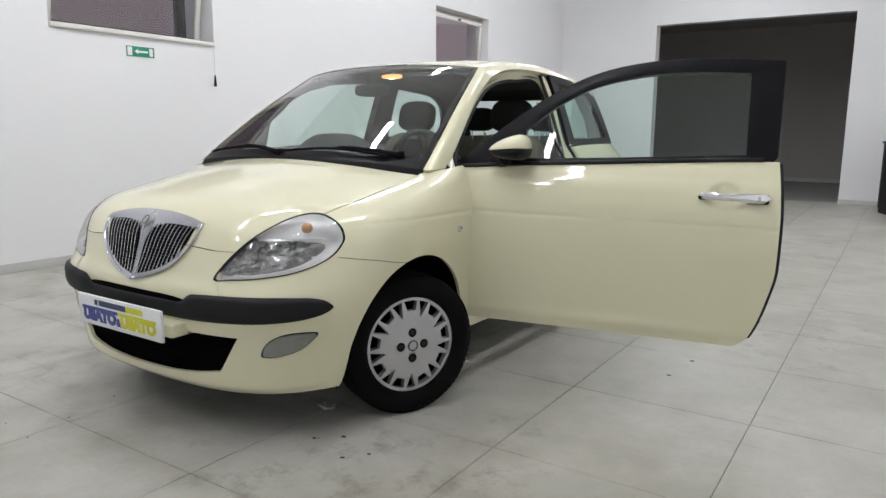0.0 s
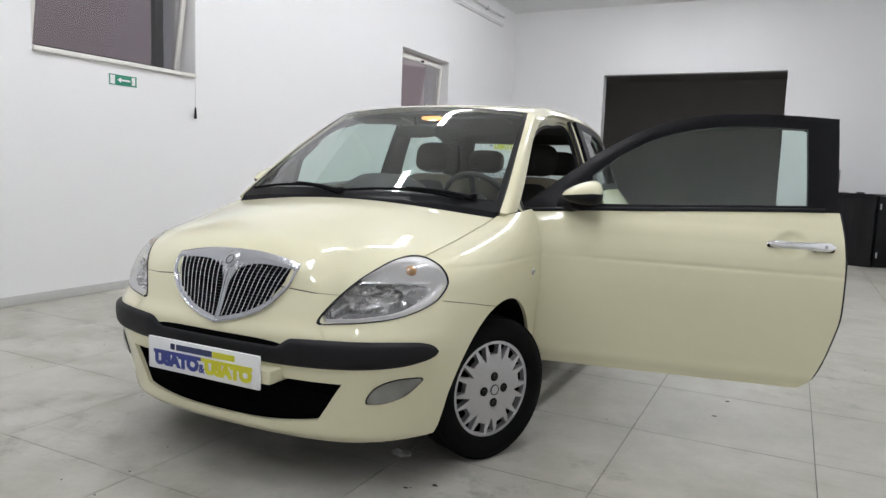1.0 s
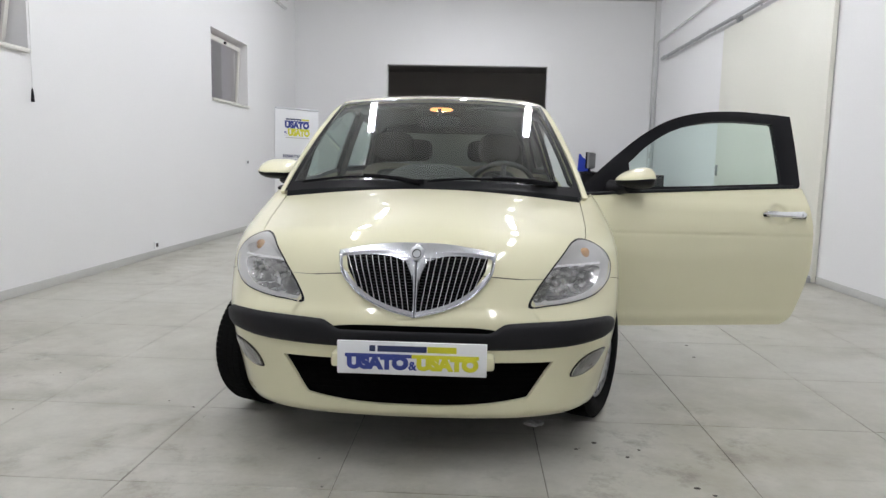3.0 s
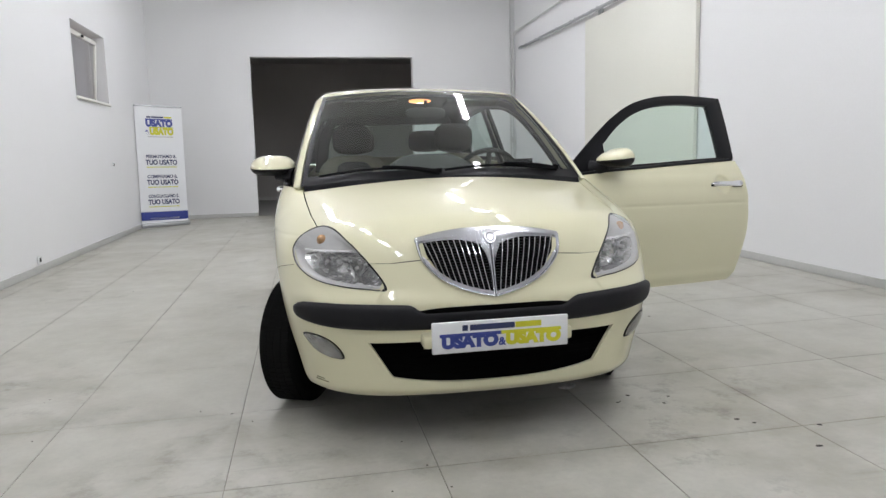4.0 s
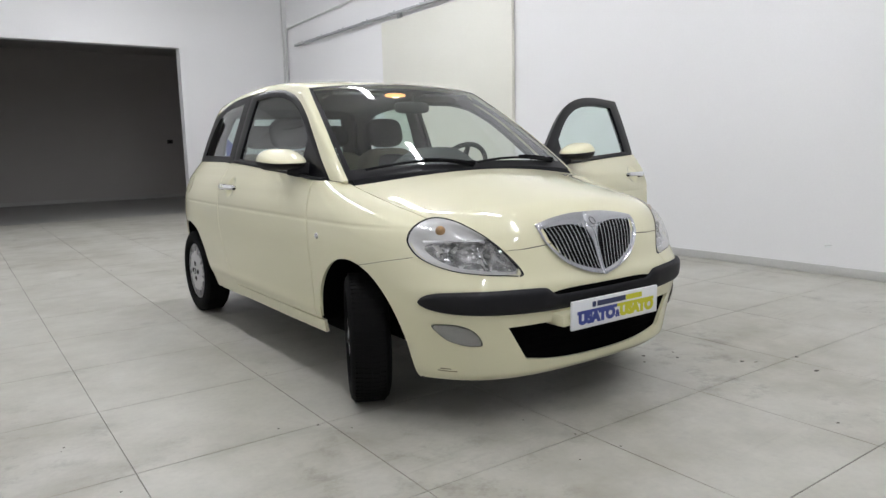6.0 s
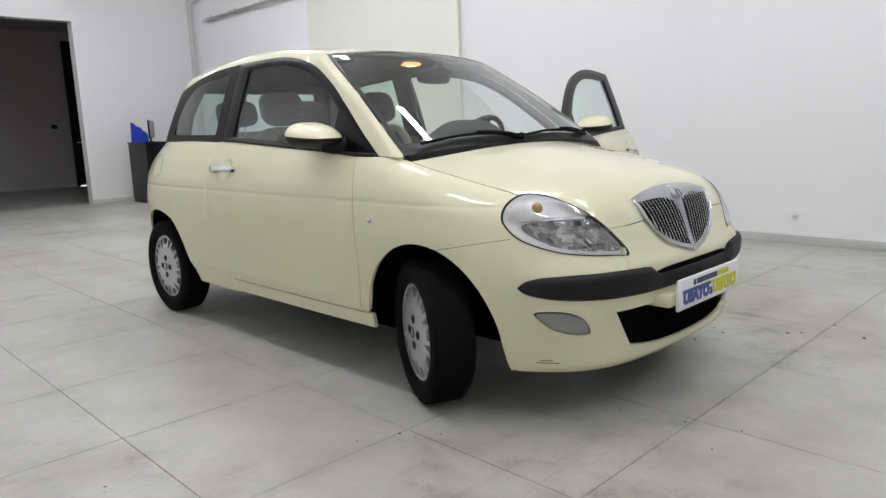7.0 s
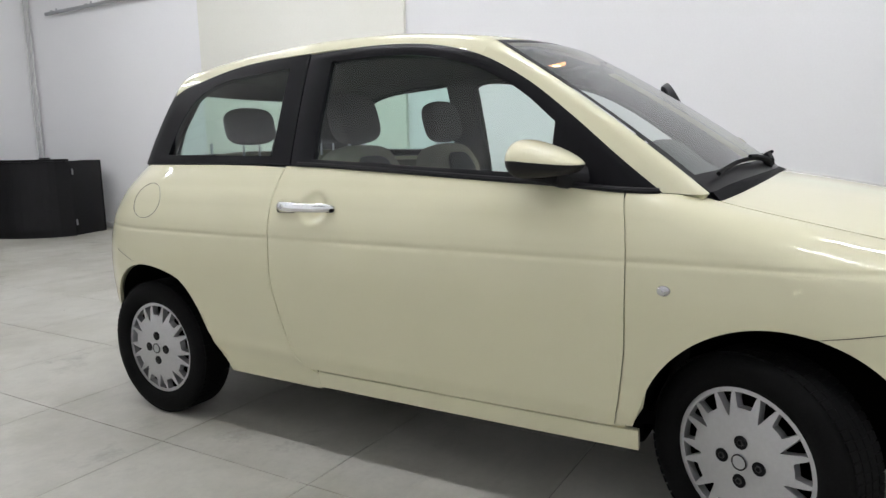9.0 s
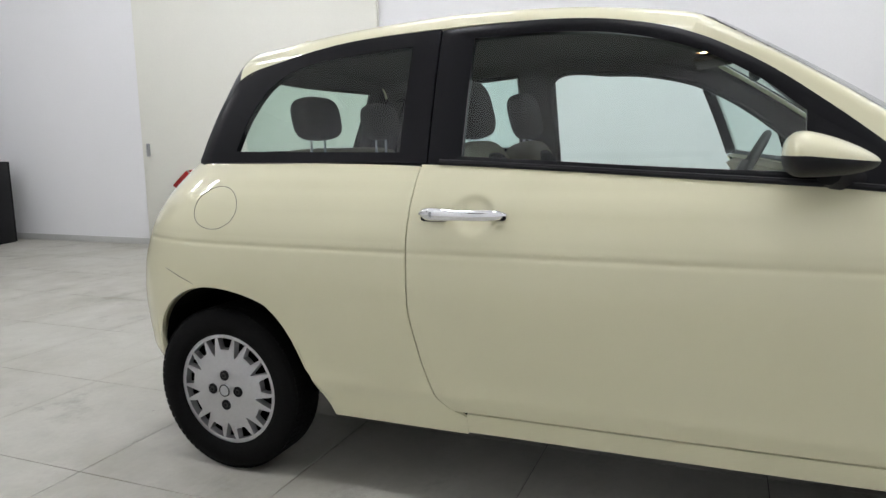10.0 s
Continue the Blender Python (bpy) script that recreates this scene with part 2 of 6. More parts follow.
def body(p):
    """Negative inside the lower body."""
    x, y, z = np.abs(p[..., 0]), p[..., 1], p[..., 2]
    w = lerp_table(z, WIDE) + lerp_table(z, SHOULDER) * np.clip((y + 1.0) / 0.2, 0, 1)
    front = y < 0.0
    ym = np.where(front, -0.85, 0.70)
    L = np.where(front, -0.85 - lerp_table(z, FRONT), lerp_table(z, REAR) - 0.70)
    ahead = np.maximum(ym - y, 0)
    v = np.where(front, ahead + lerp_table(z, PROW) * x ** 2 * np.clip(ahead / 0.8, 0, 1) ** 2, np.maximum(y - ym, 0)) / L
    n = np.where(front, lerp_table(z, PLAN), 4.0)
    bow = 1.0 - 0.012 * np.clip(np.abs(y) - 0.1, 0, 2) ** 2
    g = ((x / (w * bow)) ** n + v ** n) ** (1 / n) - 1
    zh = lerp_table(y, HOOD) - lerp_table(y, CROWN) * (x / 0.68) ** 2
    return smax(g * 0.84, (z - zh) * 0.93, 0.05 + 0.041 * np.clip((-0.85 - y) / 0.4, 0, 1))


def cabin(p):
    """Negative inside the glazed upper body."""
    x, y, z = np.abs(p[..., 0]), p[..., 1], p[..., 2]
    a = z - (lerp_table(y, ROOF) - 0.014 * (x / 0.5) ** 2 - 0.008 * (x / 0.5) ** 4)
    xs = 0.752 - 0.30 * (z - 1.0) - 0.14 * np.clip(z - 1.0, 0, 1) ** 2 - 0.085 * np.clip(y - 0.45, 0, 2) ** 2 - 0.05 * np.clip(-y - 0.35, 0, 2) ** 2
    b = (x - xs) * 0.94
    yw = -1.135 + 1.26 * (z - 0.98) + 0.60 * (z - 0.98) ** 2 + (0.28 + 0.16 * (z - 0.98)) * x ** 2
    c = (yw - y) * 0.57
    yr = 1.52 - 0.34 * (z - 1.0) - 0.35 * np.clip(z - 1.0, 0, 1) ** 2 - 0.27 * x ** 2
    d = (y - yr) * 0.9
    return smax(smax(smax(a, b, 0.045), c, 0.016), d, 0.05)


def cast(shape, O, D, far=2.6):
    """Where rays from inside leave the shape."""
    O, D = np.broadcast_arrays(np.asarray(O, float), np.asarray(D, float))
    D = D / np.linalg.norm(D, axis=-1, keepdims=True)
    lo = np.zeros(O.shape[:-1])
    hi = np.full(O.shape[:-1], far)
    for _ in range(34):
        mid = (lo + hi) / 2
        inside = shape(O + D * mid[..., None]) < 0
        lo, hi = np.where(inside, mid, lo), np.where(inside, hi, mid)
    return O + D * ((lo + hi) / 2)[..., None]


def from_side(shape, yz, sx, off=0.0):
    """Lays (y, z) points on the flank of side sx."""
    yz = np.asarray(yz, float)
    O = np.stack([np.zeros(yz.shape[:-1]), yz[..., 0], yz[..., 1]], -1)
    D = np.zeros_like(O)
    D[..., 0] = 1
    P = cast(shape, O, D)
    P[..., 0] += off
    P[..., 0] *= sx
    return P


def wrap(qz, off=0.0):
    """Lays (q, z) points round the body: q is y along the flank, and turns round the front below -1.1 (centre -2.0) and the rear above 1.0 (centre 1.8). Negative half by the sign of a third value."""
    qz = np.asarray(qz, float)
    q, z = qz[..., 0], qz[..., 1]
    a = np.where(q < -1.1, -(q + 1.1) / 0.9 * math.pi / 2, np.where(q > 1.0, -(q - 1.0) / 0.8 * math.pi / 2, 0))
    O = np.stack([np.zeros_like(q), np.clip(q, -1.1, 1.0), z], -1)
    D = np.stack([np.cos(a), -np.sin(a), np.zeros_like(q)], -1)
    return cast(body, O, D) + D * off


def from_front(xz, off=0.0):
    """Lays (x, z) points on the nose."""
    xz = np.asarray(xz, float)
    O = np.stack([xz[..., 0], np.full(xz.shape[:-1], -1.25), np.minimum(xz[..., 1], 0.78)], -1)
    D = np.stack([np.zeros(xz.shape[:-1]), np.full(xz.shape[:-1], -0.62), xz[..., 1] - O[..., 2]], -1)
    P = cast(body, O, D)
    P[..., 1] -= off
    return P


def ruled(A, B, n):
    """(len(A), n, k) array between two curves."""
    t = np.linspace(0, 1, n)[None, :, None]
    return A[:, None, :] * (1 - t) + B[:, None, :] * t


def creased(P, sx):
    """The shallow line along the flank and the fold over the sill."""
    z = P[..., 2]
    P[..., 0] -= sx * (0.0024 * np.exp(-((z - 0.782) / 0.0080) ** 2) + 0.002 * np.clip((z - 0.782) / 0.03, 0, 1) * np.clip((0.9 - z) / 0.1, 0, 1) - 0.006 * np.exp(-((z - 0.345) / 0.03) ** 2))
    return P


# ---------------------------------------------------------------- room
def wall_with_holes(name, axis, at, thick, u0, u1, z0, z1, holes, mat):
    """A wall in the plane axis = at, thick towards the outside, with (u0, u1, z0, z1) openings through it."""
    us = sorted({u0, u1, *[h[0] for h in holes], *[h[1] for h in holes]})
    zs = sorted({z0, z1, *[h[2] for h in holes], *[h[3] for h in holes]})
    bm = bmesh.new()
    for ua, ub in zip(us, us[1:]):
        for za, zb in zip(zs, zs[1:]):
            if any(h[0] <= ua and ub <= h[1] and h[2] <= za and zb <= h[3] for h in holes):
                continue
            lo, hi = sorted((at, at + thick))
            box(bm, (lo, ua, za) if axis == "x" else (ua, lo, za), (hi, ub, zb) if axis == "x" else (ub, hi, zb))
    bmesh.ops.remove_doubles(bm, verts=bm.verts, dist=1e-4)
    seen = {}
    for f in list(bm.faces):
        key = tuple(round(c, 3) for c in f.calc_center_median())
        seen.setdefault(key, []).append(f)
    bmesh.ops.delete(bm, geom=[f for fs in seen.values() if len(fs) > 1 for f in fs], context="FACES")
    ob = part(name, bm, mat)
    return tagged(ob, kind="structure")


WIN = [(1.07, 2.69, 1.96, 2.95), (6.65, 8.18, 1.95, 2.90)]
OPEN = (-0.58, 2.58, ZF, 3.04)
tagged(wall_with_holes("wall_west", "x", XL, -0.42, YF - 0.3, YB + 0.3, ZF, ZC, WIN, M_WALL), "white painted wall with two high windows", "wall")
tagged(wall_with_holes("wall_north", "y", YB, 0.22, XL, XR, ZF, ZC, [OPEN], M_WALL), "white painted wall with a wide dark opening", "wall")
tagged(wall_with_holes("wall_east", "x", XR, 0.3, YF - 0.3, YB + 0.3, ZF, ZC, [], M_WALL), "white painted wall behind a sliding door", "wall")
tagged(wall_with_holes("wall_south", "y", YF, -0.3, XL, XR, ZF, ZC, [], M_WALL), "plain white painted wall closing the room", "wall")
ceiling = tagged(boxed("ceiling", (XL - 0.3, YF - 0.3, ZC), (XR + 0.3, YB + 0.3, ZC + 0.2), M_CEIL), "flat white painted ceiling", "ceiling", kind="structure")

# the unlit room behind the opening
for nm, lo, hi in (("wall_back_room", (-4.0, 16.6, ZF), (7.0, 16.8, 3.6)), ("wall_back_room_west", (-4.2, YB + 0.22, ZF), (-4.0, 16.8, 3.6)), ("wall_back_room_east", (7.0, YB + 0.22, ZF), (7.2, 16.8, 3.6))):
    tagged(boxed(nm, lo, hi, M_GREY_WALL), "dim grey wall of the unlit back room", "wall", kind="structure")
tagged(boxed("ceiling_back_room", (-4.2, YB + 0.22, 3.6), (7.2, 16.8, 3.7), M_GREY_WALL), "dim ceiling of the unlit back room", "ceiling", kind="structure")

for nm, lo, hi in (
    ("baseboard_west", (XL, YF, ZF), (XL + 0.014, YB, ZF + 0.075)), ("baseboard_east", (XR - 0.014, YF, ZF), (XR, YB, ZF + 0.075)),
    ("baseboard_north_left", (XL + 0.014, YB - 0.014, ZF), (OPEN[0], YB, ZF + 0.075)), ("baseboard_north_right", (OPEN[1], YB - 0.014, ZF), (XR - 0.014, YB, ZF + 0.075)),
    ("baseboard_back_room", (-4.0, 16.586, ZF), (4.02, 16.6, ZF + 0.09))):
    tagged(boxed(nm, lo, hi, M_BASE, bevel=0.004), "low grey skirting strip along the wall", "baseboard", kind="structure")


# windows: frame, tilted sash, sill
M_WINFRAME = material("white lacquered window frame", (0.74, 0.73, 0.68), 0.4, var=0.04)
M_DUSK = emitter("dusk behind the window", (0.150, 0.118, 0.130), 1.3), emitter("brighter dusk behind the window", (0.150, 0.122, 0.128), 2.4)
G_WIN = glass("window glass", (0.85, 0.86, 0.88))


def room_window(name, y0, y1, z0, z1, tilt, guide):
    w = tagged(empty(name), "high white-framed tilt window onto the dusk", "window", kind="structure")
    x = XL - 0.20
    for nm, lo, hi in (("frame_bottom", (x - 0.06, y0, z0), (x, y1, z0 + 0.015)), ("frame_top", (x - 0.06, y0, z1 - 0.05), (x, y1, z1)),
                       ("frame_side", (x - 0.06, y0, z0 + 0.015), (x, y0 + 0.05, z1 - 0.05)), ("frame_side", (x - 0.06, y1 - 0.05, z0 + 0.015), (x, y1, z1 - 0.05))):
        boxed(nm, lo, hi, M_WINFRAME, w, bevel=0.006)
    m = Matrix.Translation((x + 0.003, 0, z0 + 0.017)) @ Matrix.Rotation(radians(tilt), 4, "Y") @ Matrix.Translation((-x, 0, -z0 - 0.015))
    a, b, c, d = y0 + 0.055, y1 - 0.055, z0 + 0.018, z1 - 0.06
    bm = bmesh.new()
    for lo, hi in (((x, a, c), (x + 0.045, b, c + 0.018)), ((x, a, d - 0.06), (x + 0.045, b, d)), ((x, a, c + 0.018), (x + 0.045, a + 0.05, d - 0.06)), ((x, b - 0.05, c + 0.018), (x + 0.045, b, d - 0.06))):
        box(bm, lo, hi, 0.006)
    bmesh.ops.transform(bm, matrix=m, verts=bm.verts)
    part("sash", bm, M_WINFRAME, w, smooth=True)
    boxed("gasket", (x + 0.016, a + 0.045, c + 0.017), (x + 0.030, b - 0.045, c + 0.026), M_DASH, w, m=m)
    if guide:
        boxed("shutter_guide", (XL - 0.49, y1 - 0.09, z0), (XL - 0.425, y1, z1), M_DASH, w)
    boxed("pane", (x + 0.018, a + 0.045, c + 0.026), (x + 0.024, b - 0.045, d - 0.055), G_WIN, w, m=m)
    boxed("sill", (XL - 0.20, y0 - 0.0, z0 - 0.036), (XL + 0.035, y1 + 0.0, z0 + 0.0), M_WINFRAME, w, bevel=0.008, label="white stone window sill")
    boxed("latch", (x + 0.05, (y0 + y1) / 2 - 0.03, d - 0.05), (x + 0.075, (y0 + y1) / 2 + 0.03, d - 0.02), M_PLASTIC, w, bevel=0.004, m=m)
    return w


room_window("window_1", *WIN[0], 9, True)
room_window("window_2", *WIN[1], 4, False)
for i, h in enumerate(WIN):
    tagged(boxed("backdrop_window_%d" % (i + 1), (XL - 0.9, h[0] - 0.8, h[2] - 1.2), (XL - 0.88, h[1] + 0.8, h[3] + 0.9), M_DUSK[i]), "dim dusk sky outside the window", "backdrop", kind="structure")

# ceiling lights: the room's fluorescent battens
M_TUBE = emitter("opal lamp cover", (0.975, 0.985, 1.05), 60.0)
M_BATTEN = material("white enamelled batten", (0.75, 0.75, 0.75), 0.35, var=0.03)
first = None
for x, y in LAMP_ROWS:
    if first is None:
        first = tagged(empty("ceiling_light"), "white batten with an opal cover fixed under the ceiling", "ceiling light", group="battens under the ceiling")
        boxed("housing", (-0.085, -0.62, -0.05), (0.085, 0.62, 0.0), M_BATTEN, first, bevel=0.01)
        boxed("diffuser", (-0.052, -0.58, -0.095), (0.052, 0.58, -0.052), M_TUBE, first, bevel=0.014)
        first.location = (x, y, ZC)
    else:
        copy_thing(first, Matrix.Translation((x, y, ZC)))


# ---------------------------------------------------------------- the car
car = tagged(empty("car", pose(CAR[0], CAR[1], 0)), "small cream three-door hatchback, driver's door wide open", "car")

DOOR_FRONT = [(0.28, -0.792), (0.39, -0.811), (0.57, -0.829), (0.79, -0.831), (0.97, -0.811)]
DOOR_REAR = [(0.28, 0.300), (0.303, 0.359), (0.348, 0.401), (0.49, 0.447), (0.63, 0.471), (0.78, 0.470), (0.95, 0.463), (1.05, 0.456)]
BELT = [(-0.95, 0.960), (-0.80, 0.966), (-0.64, 0.979), (-0.32, 0.998), (0.04, 1.020), (0.445, 1.040), (0.82, 1.046), (1.32, 1.046)]
GAP = 0.004


def edge_front(z):
    return lerp_table(z, DOOR_FRONT)


def edge_rear(z):
    return lerp_table(z, DOOR_REAR)


ARCH = -1.205                                          # middle of the front wheel arches


def arch_z(y, yc, r=0.343, zc=0.288):
    return zc + np.sqrt(np.maximum(r * r - (y - yc) ** 2, 0))


def mirrored(name, P, mat, parent, sx, **kw):
    P = P.copy()
    P[..., 0] *= sx
    return sheet(name, P, mat, parent, flip=(sx < 0) ^ kw.pop("flip", False), **kw)


# bonnet
na, ns = 60, 61
s = np.linspace(-1, 1, ns)[None, :]
k = np.linspace(0, 1, na)[:, None]
lo = -np.arctan2(0.160 + 0.115 * s ** 2, 0.435 - 0.02 * s ** 2)
hi = np.radians(74 + lerp_table(np.abs(s), [(0.5, 0.0), (0.58, 0.18), (0.64, 0.32), (0.705, 0.45), (0.77, 0.58), (0.833, 0.70), (0.897, 0.50), (0.96, 0.28), (1.0, 0.15)]))
al = lo + (hi - lo) * k
xh = lerp_table(al, [(radians(-38), 0.697), (radians(-20), 0.687), (0.0, 0.677), (radians(18), 0.669), (radians(31), 0.659), (radians(40), 0.651), (radians(46), 0.641), (radians(49), 0.625), (radians(58), 0.572), (radians(67), 0.514), (radians(74), 0.468)])
O = np.stack([s * xh, np.full_like(al, -1.3), np.full_like(al, 0.55)], -1)
D = np.stack([np.zeros_like(al), -np.sin(al), np.cos(al)], -1)
BONNET = cast(body, O, D)
sheet("bonnet", BONNET, M_PAINT, car)
EDGE_Y, EDGE_X = BONNET[::-1, -1, 1], BONNET[::-1, -1, 0]


# front wings; SEAM is the line between wing and bumper, down to the wheel arch
SEAM = [(-1.70, 0.697), (-1.615, 0.679), (-1.468, 0.652), (-1.365, 0.631), (-1.298, 0.619)]


def wing(sx):
    nu, nv = 80, 110
    u = np.linspace(0, 1, nu)[:, None]
    v = np.linspace(0, 1, nv)[None, :]
    y = np.repeat(-1.63 + (-0.822 - GAP + 1.63) * u, nv, 1)
    P = None
    for _ in range(5):
        yy = y.mean(1, keepdims=True)
        y0 = y[:, :1]
        hx = np.interp(y0, EDGE_Y, EDGE_X) + 0.005
        hx = np.where(y0 > -1.015, lerp_table(y0, [(-1.015, 0.702), (-0.95, 0.748), (-0.90, 0.770), (-0.8, 0.776)]), hx)
        up = cast(body, np.stack([hx, y0, np.full_like(hx, 0.5)], -1), np.array([0, 0, 1.0]))
        hz = np.minimum(up[..., 2], 0.966)
        y1 = y[:, -1:]
        zl = np.where(y1 < SEAM[-1][0], lerp_table(y1, SEAM) + 0.0015, np.where(y1 > -0.866, 0.2945, arch_z(y1, ARCH)))
        t0 = np.arctan2(hx - 0.3, hz - 0.45)
        t1 = np.arctan2(np.full_like(zl, 0.53), zl - 0.45)
        ta = np.maximum(t0 + 0.05, math.atan2(0.52, 0.41))
        tb = np.maximum(np.minimum(t1 - 0.05, math.atan2(0.54, 0.25)), ta + 0.02)
        th = np.where(v < 0.36, t0 + (ta - t0) * v / 0.36, np.where(v < 0.73, ta + (tb - ta) * (v - 0.36) / 0.37, tb + (t1 - tb) * (v - 0.73) / 0.27))
        O = np.stack([np.full_like(th, 0.3), y, np.full_like(th, 0.45)], -1)
        D = np.stack([np.sin(th), np.zeros_like(th), np.cos(th)], -1)
        P = cast(body, O, D)
        ya = lerp_table(P[..., 2], [(0.60, -1.82), (0.624, -1.750), (0.66, -1.664), (0.706, -1.604), (0.753, -1.573), (0.792, -1.570), (0.815, -1.582), (0.832, -1.630)])
        y = ya[:1] + 0.004 + (edge_front(P[..., 2]) - GAP - ya[:1] - 0.004) * u
    P = creased(P, 1)
    return mirrored("wing", P, M_PAINT, car, sx, rim=0.014, flip=True)


# door skins
def door_skin(sx, parent, tuck=0.0):
    nu, nv = 130, 150
    v = np.linspace(0, 1, nv)[None, :]
    u = np.linspace(0, 1, nu)[:, None]
    yc = -0.83 + 1.25 * u
    z = 0.296 + (lerp_table(yc, BELT) - 0.002 - 0.296) * v
    lead = edge_front(z) - tuck * (np.clip((1.0 - z) / 0.4, 0, 1) + 0.55 * np.clip((0.58 - z) / 0.28, 0, 1))
    y = lead + (edge_rear(z) - lead) * u
    z = 0.296 + (lerp_table(y, BELT) - 0.002 - 0.296) * v
    P = creased(from_side(body, np.stack([y, z], -1), 1), 1)
    r = np.hypot((y - 0.266) / 0.054, (z - 0.897) / 0.050)
    P[..., 0] -= 0.016 * np.exp(-r ** 6)
    return mirrored("skin", P, M_PAINT, parent, sx, rim=0.03)


# rear quarters with the rear corner
def quarter(sx):
    nu, nv = 80, 200
    u = np.linspace(0, 1, nu)[:, None]
    v = np.linspace(0, 1, nv)[None, :]
    q0, q1 = 0.44, 1.42
    q = np.repeat(q0 + (q1 - q0) * u, nv, 1)
    for _ in range(3):
        qq = q[:, :1]
        za = 0.288 + 0.342 * np.sqrt(np.maximum(1 - ((qq - 1.13) / np.where(qq < 1.13, 0.27, 0.21)) ** 2, 0))
        zl = np.where(qq < 0.818, 0.222, np.where(qq < 0.876, 0.222 + (qq - 0.818) * 3.33, np.where(qq > 1.338, 0.25, np.maximum(za, 0.30))))
        zt = lerp_table(qq, BELT) - 0.002
        z = np.where(v < 0.3, zl + (0.70 - zl) * v / 0.3, 0.70 + (zt - 0.70) * (v - 0.3) / 0.7)
        q = edge_rear(z) + GAP + (q1 - edge_rear(z) - GAP) * u
    P = creased(wrap(np.stack([q, z], -1)), 1)
    return mirrored("quarter_panel", P, M_PAINT, car, sx, rim=0.012)


def sill(sx):
    y = np.linspace(-0.863, 0.3034, 44)[:, None]
    z = np.linspace(0.229, 0.290, 6)[None, :]
    yy, zz = np.broadcast_arrays(y, z)
    P = from_side(body, np.stack([yy, zz], -1), 1)
    return mirrored("sill", P, M_PAINT, car, sx, rim=0.018)


# rear bumper and tailgate, joined at the corners
def rear_end():
    ang = np.linspace(-1, 1, 61)[:, None]
    z = np.linspace(0.25, 0.62, 16)[None, :]
    q = 1.8 - np.abs(ang) * 0.377
    qq, zz = np.broadcast_arrays(q, z)
    P = wrap(np.stack([qq, zz], -1))
    P[..., 0] *= np.where(ang < 0, -1, 1)
    sheet("rear_bumper", P, M_PAINT, car, flip=True)
    z = np.linspace(0.626, 1.05, 16)[None, :]
    qq, zz = np.broadcast_arrays(q, z)
    P = wrap(np.stack([qq, zz], -1))
    P[..., 0] *= np.where(ang < 0, -1, 1)
    sheet("tailgate", P, M_PAINT, car, flip=True)


